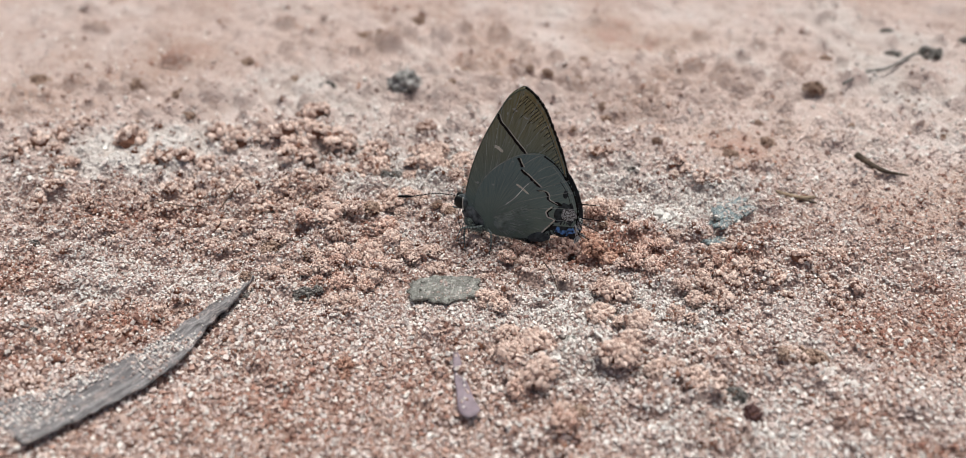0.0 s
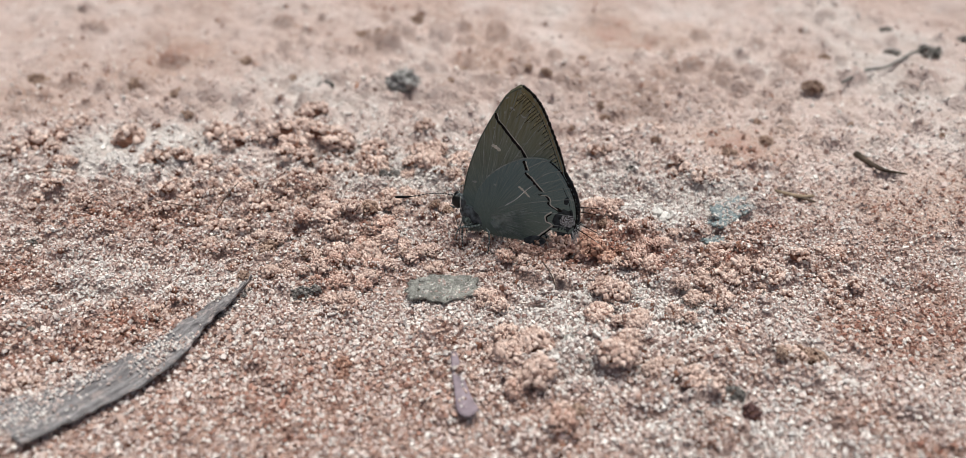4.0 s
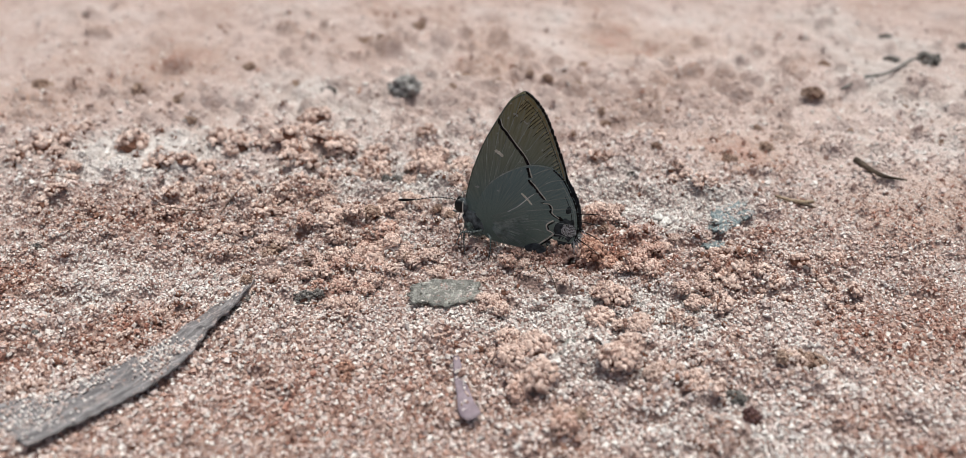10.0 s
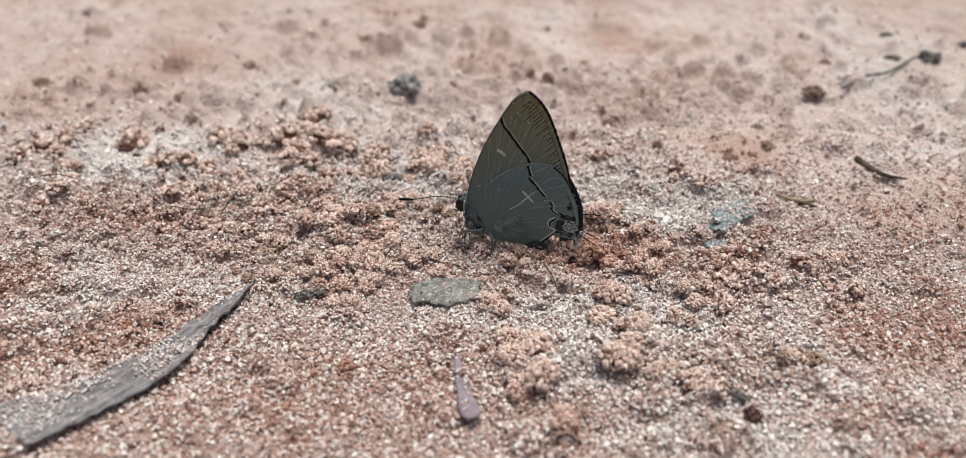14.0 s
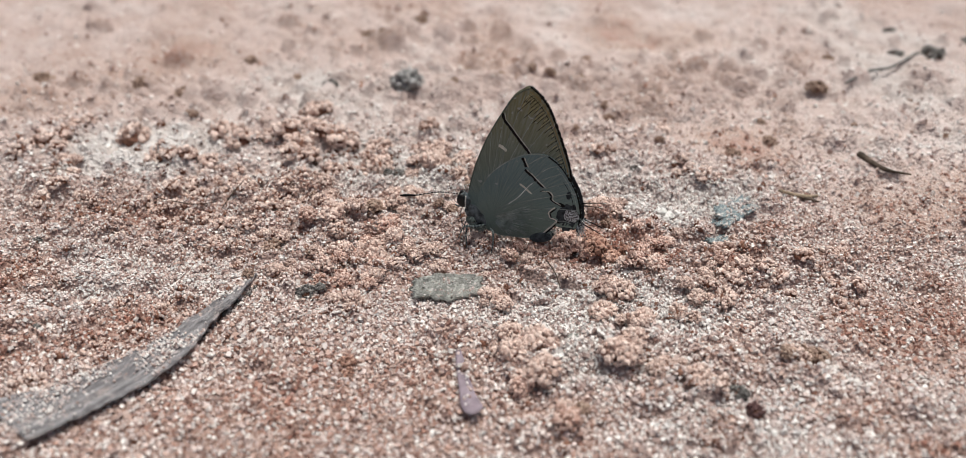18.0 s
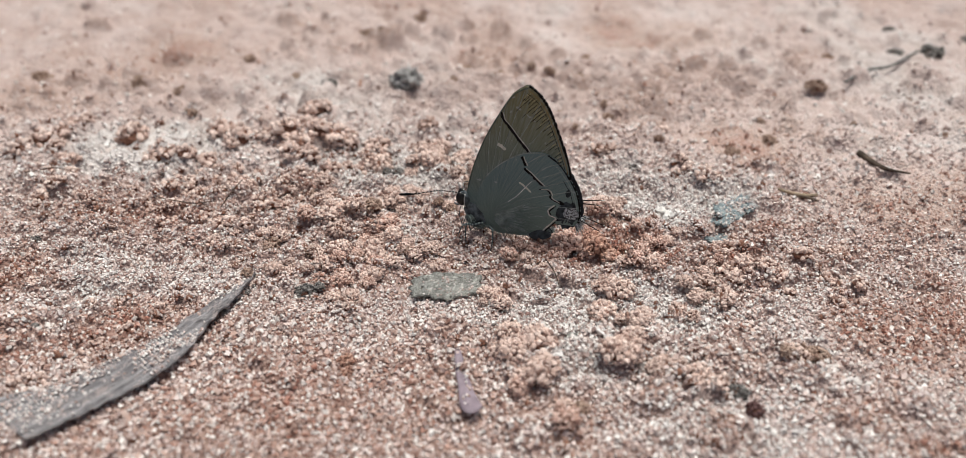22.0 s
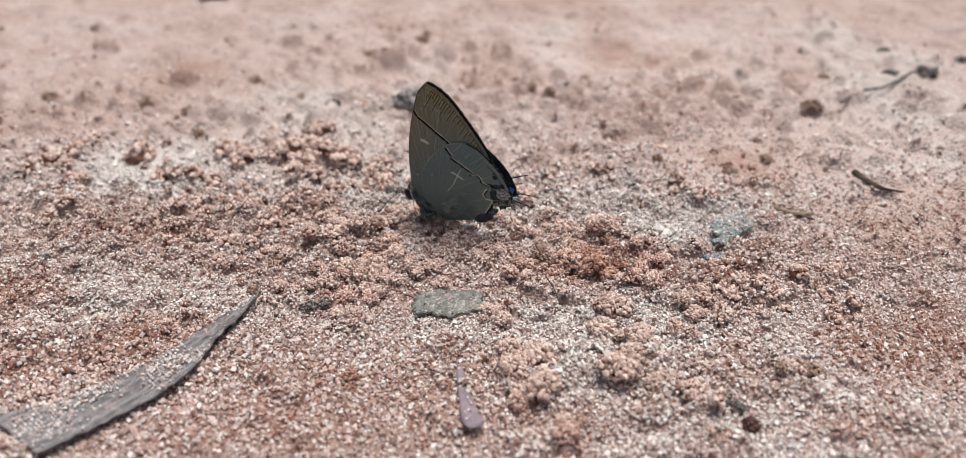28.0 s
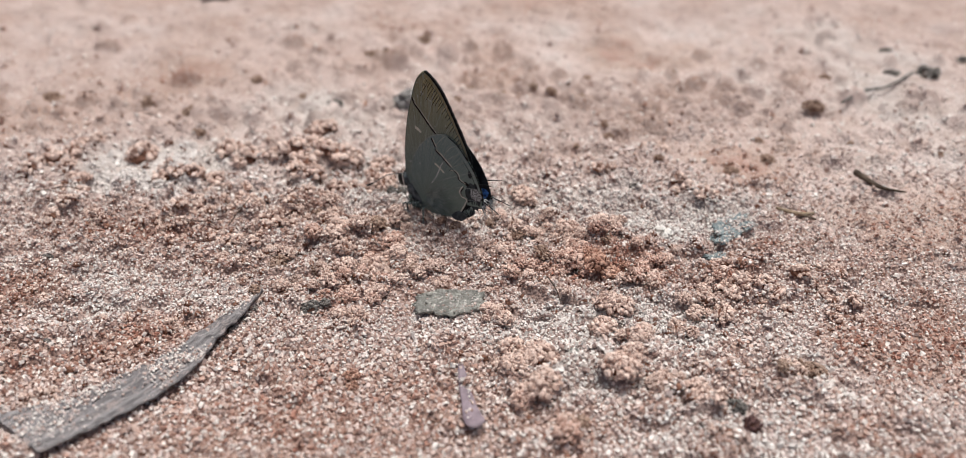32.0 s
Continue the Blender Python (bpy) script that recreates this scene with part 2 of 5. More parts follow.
def wing_mat(name, base_col, tip_col, z0, z1):
    """Dark scales; fine fibres run from the hinge to the edge."""
    m = Mat(name, 0.5, 0.36)
    z = m.node("ShaderNodeSeparateXYZ", Vector=m.co).outputs[2]
    g = m.node("ShaderNodeMapRange", Value=z, From_Min=z0 * MM, From_Max=z1 * MM).outputs[0]
    c = m.mix(m.calc("ADD", g, m.calc("MULTIPLY", m.calc("SUBTRACT", m.noise(0.35), 0.5), 0.5), True), base_col, tip_col)
    ray = m.node("ShaderNodeCombineXYZ", X=m.calc("MULTIPLY", m.attr("ray"), 44.0), Y=m.calc("MULTIPLY", m.attr("out"), 4.0)).outputs[0]
    fibre = m.node("ShaderNodeTexNoise", Vector=ray, Scale=1.0, Detail=4.0, Roughness=0.65).outputs["Fac"]
    light = m.ramp(fibre, (0.48, (0, 0, 0)), (0.72, (1, 1, 1)))
    c = m.mix(m.calc("MULTIPLY", light, 0.60), c, (0.20, 0.235, 0.215))
    deep = m.ramp(fibre, (0.30, (1, 1, 1)), (0.46, (0, 0, 0)))
    c = m.mix(m.calc("MULTIPLY", deep, 0.35), c, (0.030, 0.038, 0.036))
    worn = m.ramp(m.noise(0.8, 5.0, 0.7), (0.58, (0, 0, 0)), (0.8, (1, 1, 1)))
    c = m.mix(m.calc("MULTIPLY", worn, 0.2), c, (0.16, 0.18, 0.17))
    speck = m.ramp(m.noise(2.2, 1.0, 0.4), (0.735, (0, 0, 0)), (0.75, (1, 1, 1)))
    c = m.mix(m.calc("MULTIPLY", speck, 0.6), c, (0.3, 0.32, 0.32))
    m.colour(c)
    m.b.inputs["Sheen Weight"].default_value = 0.1
    return m.bump(m.calc("ADD", fibre, m.calc("MULTIPLY", m.noise(7.0, 3.0), 0.4)), 0.12, 0.8)


# bluish forewing base and upper hindwing hold the sky's sheen in their colour
FOREWING = wing_mat("forewing_scales", (0.092, 0.146, 0.144), (0.146, 0.138, 0.068), 2.0, 13.5)
HINDWING = wing_mat("hindwing_scales", (0.140, 0.196, 0.168), (0.096, 0.152, 0.160), -2.0, 4.0)
INNER = plain_mat("blackish_inner_scales", (0.008, 0.010, 0.013), (0.030, 0.036, 0.044), 1.6, 0.6, 0.25, 0.03)
HVEIN = plain_mat("pale_vein", (0.12, 0.15, 0.146), (0.27, 0.305, 0.295), 1.2, 0.6, 0.25, 0.02)
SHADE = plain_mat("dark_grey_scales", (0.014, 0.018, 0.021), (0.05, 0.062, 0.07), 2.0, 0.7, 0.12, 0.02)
OLIVE = plain_mat("pale_olive_scales", (0.21, 0.19, 0.10), (0.38, 0.34, 0.19), 1.5, 0.7, 0.2, 0.02)
VEIN = plain_mat("wing_vein", (0.046, 0.064, 0.054), (0.095, 0.115, 0.095), 1.0, 0.6, 0.25, 0.02)
INK = plain_mat("black_scales", (0.003, 0.003, 0.0035), (0.010, 0.010, 0.011), 2.0, 0.7, 0.1, 0.02)
PALELINE = plain_mat("whitish_scales", (0.32, 0.325, 0.29), (0.58, 0.575, 0.52), 1.5, 0.7, 0.2, 0.02)
OCHRE = plain_mat("ochre_fringe", (0.17, 0.11, 0.045), (0.28, 0.18, 0.075), 1.5, 0.7, 0.2, 0.02)
HAIR = plain_mat("grey_hair", (0.08, 0.105, 0.098), (0.31, 0.365, 0.345), 1.0, 0.6, 0.3, 0.02)
TUFT = plain_mat("blue_white_hair", (0.34, 0.37, 0.39), (0.66, 0.68, 0.69), 1.0, 0.6, 0.3, 0.02)
BODY = plain_mat("dark_body", (0.018, 0.022, 0.025), (0.13, 0.15, 0.165), 1.6, 0.7, 0.2, 0.08)
EYE = plain_mat("black_eye", (0.004, 0.004, 0.004), (0.009, 0.009, 0.009), 3.0, 0.35, 0.3, 0.02)
BAND = plain_mat("white_band", (0.45, 0.43, 0.40), (0.62, 0.60, 0.57), 2.0, 0.7, 0.2, 0.01)


def patch_mat(name, ground, fleck, per_mm, lo, hi, metal=0.0):
    m = Mat(name, 0.42, 0.5, metal)
    m.colour(m.ramp(m.noise(per_mm, 2.0, 0.5), (lo, ground), (hi, fleck)))
    return m.bump(m.noise(per_mm, 2.0), 0.03, 0.6)


BLUE = patch_mat("iridescent_blue_scales", (0.007, 0.012, 0.034), (0.13, 0.34, 0.82), 4.0, 0.34, 0.56, 0.3)
LOBE = plain_mat("dark_lobe_scales", (0.020, 0.028, 0.034), (0.075, 0.09, 0.10), 2.0, 0.6, 0.2, 0.03)
SPECK = patch_mat("grey_speckled_scales", (0.008, 0.009, 0.011), (0.46, 0.50, 0.54), 8.0, 0.45, 0.56)


# ---- shape helpers (all lengths in millimetres) ----
def mesh_of(name, verts, faces, smooth=False, mats=(), face_mat=None):
    me = bpy.data.meshes.new(name)
    me.from_pydata([tuple(v) for v in np.asarray(verts) * MM], [], [tuple(int(i) for i in f) for f in faces])
    for m in mats:
        me.materials.append(m.m)
    if smooth:
        me.polygons.foreach_set("use_smooth", [True] * len(me.polygons))
    if face_mat is not None:
        me.polygons.foreach_set("material_index", face_mat)
    me.update()
    return me


def mesh_fast(name, verts, tris, mat, smooth=False, stain=None, powder=None):
    """A mesh of triangles (or quads) from arrays."""
    k = tris.shape[1]
    me = bpy.data.meshes.new(name)
    me.vertices.add(len(verts))
    me.vertices.foreach_set("co", (verts * MM).astype(np.float32).ravel())
    me.loops.add(tris.size)
    me.loops.foreach_set("vertex_index", tris.astype(np.int32).ravel())
    me.polygons.add(len(tris))
    me.polygons.foreach_set("loop_start", np.arange(0, tris.size, k, dtype=np.int32))
    me.polygons.foreach_set("use_smooth", np.full(len(tris), smooth))
    me.materials.append(mat.m)
    if stain is not None:
        a = me.attributes.new("stain", "FLOAT", "POINT")
        a.data.foreach_set("value", stain.astype(np.float32))
    if powder is not None:
        me.attributes.new("powder", "FLOAT", "POINT").data.foreach_set("value", powder.astype(np.float32))
    me.update(calc_edges=True)
    me.validate()
    return me


def part(name, me, parent, label="", at=None):
    ob = new(name, me)
    ob.parent = parent
    if at is not None:
        ob.matrix_basis = at
    if label:
        ob["label"] = label
    return ob


def curve_through(pts, n, closed=False):
    """n points of a Catmull-Rom curve through pts."""
    p = np.asarray(pts, float)
    m = len(p)
    if not closed:
        p = np.vstack([2 * p[0] - p[1], p, 2 * p[-1] - p[-2]])
    out = []
    for s in np.linspace(0, m if closed else m - 1, n, endpoint=not closed):
        i = min(int(s), m - 1 if closed else m - 2)
        f = s - i
        a, b, c, d = (p[(i + j - 1) % m] for j in range(4)) if closed else (p[i + j] for j in range(4))
        out.append(0.5 * (2 * b + (c - a) * f + (2 * a - 5 * b + 4 * c - d) * f * f + (3 * b - a - 3 * c + d) * f ** 3))
    return np.array(out)


def tube(pts, radii, sides=7):
    """Vertices and faces of a closed tube along 3D pts."""
    pts = np.asarray(pts, float)
    radii = np.broadcast_to(np.asarray(radii, float), (len(pts),))
    verts, faces = [], []
    for i, (q, r) in enumerate(zip(pts, radii)):
        d = pts[min(i + 1, len(pts) - 1)] - pts[max(i - 1, 0)]
        d = d / (np.linalg.norm(d) + 1e-9)
        u = np.cross(d, (0.31, 0.87, 0.38))
        u = u / (np.linalg.norm(u) + 1e-9)
        w = np.cross(d, u)
        for k in range(sides):
            a = 2 * math.pi * k / sides
            verts.append(q + r * (math.cos(a) * u + math.sin(a) * w))
    for i in range(len(pts) - 1):
        for k in range(sides):
            a, b = i * sides + k, i * sides + (k + 1) % sides
            faces.append((a, b, b + sides, a + sides))
    faces.append(tuple(range(sides))[::-1])
    faces.append(tuple(range((len(pts) - 1) * sides, len(pts) * sides)))
    return verts, faces


def tubes(name, list_of, mat, smooth=True):
    """One mesh of several tubes: (pts, radii, sides) each."""
    verts, faces = [], []
    for pts, radii, sides in list_of:
        v, f = tube(pts, radii, sides)
        faces += [tuple(i + len(verts) for i in g) for g in f]
        verts += v
    return mesh_of(name, verts, faces, smooth, (mat,))


def lump(name, axes, mat, seed, rough=0.12, detail=3, scale=1.0, smooth=True, drop=0.0):
    """A rounded, uneven solid with half-axes in mm."""
    bm = bmesh.new()
    bmesh.ops.create_icosphere(bm, subdivisions=detail, radius=1.0)
    off = Vector((seed * 3.17, seed * 1.31, seed * 0.77))
    for v in bm.verts:
        p = v.co.copy()
        k = 1 + rough * noise.noise(p * 1.6 * scale + off) * 1.6 + rough * 0.6 * noise.noise(p * 4.5 * scale + off)
        v.co = Vector((p.x * axes[0], p.y * axes[1], p.z * axes[2] - drop)) * k
    for v in bm.verts:
        v.co *= MM
    me = bpy.data.meshes.new(name)
    bm.to_mesh(me)
    bm.free()
    me.materials.append(mat.m)
    me.polygons.foreach_set("use_smooth", [smooth] * len(me.polygons))
    return me


# numpy value noise
RNG = np.random.default_rng(7)
TABLE = RNG.random((256, 256))


def vnoise(x, y, size, seed=0):
    x, y = np.asarray(x) / size + seed * 17.31, np.asarray(y) / size + seed * 9.73
    i, j = np.floor(x).astype(int), np.floor(y).astype(int)
    f, g = x - i, y - j
    f, g = f * f * (3 - 2 * f), g * g * (3 - 2 * g)
    a, b = TABLE[i % 256, j % 256], TABLE[(i + 1) % 256, j % 256]
    c, d = TABLE[i % 256, (j + 1) % 256], TABLE[(i + 1) % 256, (j + 1) % 256]
    return (a + (b - a) * f) * (1 - g) + (c + (d - c) * f) * g


def fbm(x, y, size, octaves, seed=0, gain=0.5):
    total, amp, norm = 0.0, 1.0, 0.0
    for k in range(octaves):
        total = total + amp * vnoise(x, y, size / 2 ** k, seed + k)
        norm += amp
        amp *= gain
    return total / norm


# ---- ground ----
# stains of the soil, some rust also standing in for shade in crumbly stretches: centre, half-axes, strength (towards
# rust is positive, towards white negative)
RUST_AND_SHADE_PATCHES = [
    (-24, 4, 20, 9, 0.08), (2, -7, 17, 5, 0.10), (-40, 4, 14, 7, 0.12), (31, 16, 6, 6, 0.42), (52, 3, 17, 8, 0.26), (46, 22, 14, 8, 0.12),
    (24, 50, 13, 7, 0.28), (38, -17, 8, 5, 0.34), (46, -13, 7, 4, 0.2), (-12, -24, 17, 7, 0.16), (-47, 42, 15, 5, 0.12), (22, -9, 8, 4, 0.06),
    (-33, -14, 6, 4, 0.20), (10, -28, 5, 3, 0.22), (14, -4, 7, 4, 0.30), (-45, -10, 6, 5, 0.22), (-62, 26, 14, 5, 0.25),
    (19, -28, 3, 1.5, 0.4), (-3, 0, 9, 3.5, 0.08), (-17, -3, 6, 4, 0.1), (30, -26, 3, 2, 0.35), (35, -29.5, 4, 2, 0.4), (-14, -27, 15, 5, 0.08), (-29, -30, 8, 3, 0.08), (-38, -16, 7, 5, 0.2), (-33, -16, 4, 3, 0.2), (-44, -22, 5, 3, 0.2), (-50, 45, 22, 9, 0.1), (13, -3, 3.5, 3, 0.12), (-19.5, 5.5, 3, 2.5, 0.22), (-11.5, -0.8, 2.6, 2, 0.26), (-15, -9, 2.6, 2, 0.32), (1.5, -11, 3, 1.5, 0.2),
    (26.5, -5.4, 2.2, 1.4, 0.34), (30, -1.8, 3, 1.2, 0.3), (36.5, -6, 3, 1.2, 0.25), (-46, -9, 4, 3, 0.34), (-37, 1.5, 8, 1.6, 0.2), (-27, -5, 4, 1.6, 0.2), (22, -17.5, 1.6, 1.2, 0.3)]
WHITE_PATCHES = [
    (60, 34, 24, 20, -0.2), (26, 4, 6, 5, -0.30), (-41, 16, 8, 5, -0.18), (-66, 50, 16, 9, -0.15), (28, -28, 14, 6, -0.17),
    (10, -13, 9, 5, -0.18), (30, -16, 4, 6, -0.26), (7, -21, 5, 4, -0.28), (-38, -13, 5, 4, -0.2), (12, 52, 7, 12, -0.2),
    (-22, 30, 10, 6, -0.18), (19, 0, 4, 4, -0.30), (52, -8, 12, 7, -0.03), (45, 55, 25, 14, -0.1), (-8, 9, 9, 5, -0.28), (0, 24, 16, 8, -0.14), (-14, 12, 9, 5, -0.15), (12, 6, 8, 5, -0.15), (-9, 4, 14, 7, -0.08), (17, 8, 14, 6, -0.16), (-4, 9, 10, 5, -0.1), (-45, 36, 30, 14, -0.12), (-32, 15, 26, 9, -0.18), (-20, 38, 12, 7, -0.12), (-36, -8, 14, 7, -0.12), (0, -13, 13, 4, -0.12), (-14, -1, 11, 5, -0.10), (48, 5, 18, 9, -0.02), (19, -17, 7, 3, -0.12), (12, -11, 8, 4, -0.16), (18, -14, 4, 4, -0.22), (-39, -12, 5, 4, -0.2), (-30, -11, 5, 3, -0.2), (9, -19, 4, 3, -0.2), (16, -28, 8, 3, -0.15), (-44, 14, 6, 4, -0.2), (-41, -6, 5, 2.5, -0.2)]
# crumbly stretches: centre, half-axes, height
ROUGH = [
    (-24, 5, 20, 8, 0.85), (-42, 3, 12, 8, 0.7), (-10, -4, 14, 5, 0.6), (12, -5, 8, 5, 0.6), (24, -8, 10, 5, 0.6),
    (14, -20, 7, 4, 0.8), (2, -20, 4, 3, 0.7), (27, -21, 4, 3, 0.8), (-4, 12, 12, 6, 0.4), (-24, 18, 10, 6, 0.5),
    (-34, -14, 7, 5, 0.4), (-48, -12, 8, 6, 0.5), (28, 12, 8, 6, 0.4), (-42, 24, 9, 5, 0.4), (-58, 16, 10, 6, 0.45)]


def field(x, y, spots):
    wx = x + 5 * (fbm(x, y, 6, 3, 31) - 0.5)
    wy = y + 5 * (fbm(x, y, 6, 3, 37) - 0.5)
    total = 0.0
    for cx, cy, ax, ay, s in spots:
        total = total + 1.2 * s * np.exp(-(((wx - cx) / ax) ** 2 + ((wy - cy) / ay) ** 2) ** 1.4)
    return total


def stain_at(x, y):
    return 0.375 + 0.04 * np.clip((-13 - y) / 6, 0, 1) + 0.13 * np.clip((y - 20) / 20, 0, 1) + field(x, y, RUST_AND_SHADE_PATCHES) + field(x, y, WHITE_PATCHES) + (0.30 + 0.35 * np.clip((y - 15) / 30, 0, 1)) * (fbm(x, y, 9, 4, 3) - 0.5) + 0.10 * np.clip(clumps(x, y), 0, 1.3) - 0.06


SMOOTH = [(31, 16, 6, 5, 0.7), (24, 50, 14, 8, 1.0), (37, -19, 10, 6, 0.7), (50, 3, 16, 9, 0.7), (-41, 16, 7, 4, 0.8), (-24, 27, 6, 5, 0.6), (54, 6, 17, 9, 0.45), (46, 22, 14, 8, 0.3)]


def powder_at(x, y):
    """Where fine dust covers the grains."""
    around = np.maximum(np.clip((-36 - y) / 14, 0, 1), np.clip((np.abs(x) - 44 - 0.5 * np.clip(y + 33, 0, 60)) / 14, 0, 1))
    return np.clip(0.5 * np.maximum(np.clip((y + 2) / 15, 0, 1), around) + 0.6 * field(x, y, SMOOTH), 0, 0.7)


# where the soil is broken into clumps: centre, half-axes, share
CLUMPY = [
    (-28, 8, 24, 10, 0.9), (-52, 6, 18, 10, 0.75), (-14, 18, 14, 10, 0.8), (-12, 3, 12, 6, 0.7), (6, 30, 26, 10, 0.75), (14, 12, 16, 10, 0.7), (18, -6, 14, 7, 0.8),
    (36, -4, 14, 5, 0.6), (-44, -12, 14, 6, 0.8), (-34, -14, 8, 5, 0.7), (4, -20, 9, 4, 0.9), (16, -21, 8, 3.5, 0.8), (28, -21, 6, 3, 0.7), (-50, 28, 16, 8, 0.5), (-14, 46, 22, 9, 0.2), (50, 24, 22, 16, 0.22),
    (10, -28, 6, 3, 0.5), (-20, -6, 14, 4, 0.45), (38, -28, 10, 4, 0.4), (34, 40, 16, 8, 0.3)]
BARE = [(31, 17, 6, 5, -0.8), (24, 50, 13, 8, -0.7), (-41, 16, 7, 4, -0.5), (37, -19, 8, 6, -0.7), (-48, 44, 14, 6, -0.4),
        (-25, -13, 3, 3.5, -1), (-28.5, -18, 3.5, 3.5, -1), (-32, -23, 4, 4, -1), (-37, -27, 5, 4, -1)]


def domes(x, y, cell, seed, share):
    """Rounded clumps, one in a cell at most."""
    i, j = np.floor(x / cell).astype(int), np.floor(y / cell).astype(int)
    top = np.zeros_like(x)
    for di in (-1, 0, 1):
        for dj in (-1, 0, 1):
            a, b = (i + di + 31 * seed) % 256, (j + dj + 17 * seed) % 256
            cx, cy = (i + di + TABLE[a, b]) * cell, (j + dj + TABLE[b, a]) * cell
            size = 0.30 + 0.42 * TABLE[(a + 91) % 256, (b + 47) % 256]
            d = ((x - cx) ** 2 + (1.25 * (y - cy)) ** 2) / (cell * size) ** 2
            here = TABLE[(a + 13) % 256, (b + 129) % 256] < share
            top = np.maximum(top, np.where(here, size * np.sqrt(np.clip(1 - d, 0, 1)), 0))
    return top


def clumps(x, y):
    """Height of the clumps in mm, made rugged by finer ones."""
    x, y = np.asarray(x, float), np.asarray(y, float)
    share = np.clip(np.interp(y, [25, 45], [0.10, 0.02]) + field(x, y, CLUMPY) + field(x, y, BARE), 0.015, 0.85)
    wx, wy = x + 1.1 * (fbm(x, y, 1.6, 2, 51) - 0.5), y + 1.1 * (fbm(x, y, 1.6, 2, 57) - 0.5)
    far = np.interp(y, [-30, 5, 30, 60], [0.75, 0.9, 1.2, 1.2])
    big, mid, low = domes(wx, wy, 3.1, 1, 0.55 * share), domes(wx, wy, 1.7, 2, 0.8 * share), domes(wx, wy, 0.9, 3, 0.9 * share)
    return far * (np.maximum(2.5 * big, 1.6 * mid) + 0.45 * low)


def height_at(x, y):
    """Relief of the soil in mm; it dies out far from the insect."""
    fade = np.exp(-((np.hypot(x, y - 15) / 260.0) ** 2))
    rough = np.clip(field(x, y, ROUGH), 0, 1.0)
    lumps = np.abs(2 * fbm(x, y, 2.6, 3, 11) - 1)
    lumps = 1 - lumps
    z = 1.3 * (fbm(x, y, 24, 2, 5) - 0.5) + 0.7 * (fbm(x, y, 6, 3, 8) - 0.5)
    z = z + rough * (2.4 * (fbm(x, y, 2.2, 3, 13) - 0.5) + 0.7 * (lumps - 0.6))
    z = z + np.interp(y, [0, 12], [0.22, 0.5]) * (fbm(x, y, 1.1, 2, 15) - 0.5)
    z = z + np.clip((y - 14) / 20, 0, 1) * 2.6 * (np.clip(fbm(x, y, 4.5, 3, 19), 0.40, 1) - 0.5)
    z = z + np.clip((y - 18) / 16, 0, 1) * 1.1 * (fbm(x, y, 2.6, 2, 23) - 0.5)
    z = z + clumps(x, y)
    stand = np.exp(-((x - 3.0) ** 2 / 60 + (y + 3.0) ** 2 / 8))
    return (z * (1 - 0.72 * stand) - 0.25 * (1 - stand)) * fade


def axis(dense0, dense1, step, mid0, mid1, mid_step, reach):
    """Coordinates: close in the middle, wider around, then growing to the horizon."""
    a = list(np.arange(dense0, dense1 + step / 2, step))
    up, s = [a[-1]], mid_step
    while up[-1] < mid1:
        up.append(up[-1] + mid_step)
    while up[-1] < reach:
        s *= 1.35
        up.append(up[-1] + s)
    dn, s = [a[0]], mid_step
    while dn[-1] > mid0:
        dn.append(dn[-1] - mid_step)
    while dn[-1] > -reach:
        s *= 1.35
        dn.append(dn[-1] - s)
    return np.array(dn[:0:-1] + a + up[1:])


gx = axis(-58, 58, 0.37, -95, 95, 0.5, 3.0e5)
gy = axis(-34, 40, 0.37, -44, 95, 0.5, 3.0e5)
X, Y = np.meshgrid(gx, gy)
Z = height_at(X, Y)
nx, ny = len(gx), len(gy)
idx = np.arange(nx * ny).reshape(ny, nx)
quads = np.stack([idx[:-1, :-1], idx[:-1, 1:], idx[1:, 1:], idx[1:, :-1]], -1).reshape(-1, 4)
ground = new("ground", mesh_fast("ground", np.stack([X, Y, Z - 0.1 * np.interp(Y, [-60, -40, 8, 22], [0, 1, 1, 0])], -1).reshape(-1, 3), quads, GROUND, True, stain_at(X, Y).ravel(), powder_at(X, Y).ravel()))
tagged(ground, "dry pinkish sandy soil with rust and whitish stains", "ground", kind="structure")


def z_at(x, y):
    return float(height_at(np.array([x], float), np.array([y], float))[0])


# icosahedron
PHI = (1 + 5 ** 0.5) / 2
ICO = np.array([(-1, PHI, 0), (1, PHI, 0), (-1, -PHI, 0), (1, -PHI, 0), (0, -1, PHI), (0, 1, PHI), (0, -1, -PHI), (0, 1, -PHI),
                (PHI, 0, -1), (PHI, 0, 1), (-PHI, 0, -1), (-PHI, 0, 1)]) / math.hypot(1, PHI)
ICO_F = np.array([(0, 11, 5), (0, 5, 1), (0, 1, 7), (0, 7, 10), (0, 10, 11), (1, 5, 9), (5, 11, 4), (11, 10, 2), (10, 7, 6), (7, 1, 8),
                  (3, 9, 4), (3, 4, 2), (3, 2, 6), (3, 6, 8), (3, 8, 9), (4, 9, 5), (2, 4, 11), (6, 2, 10), (8, 6, 7), (9, 8, 1)])


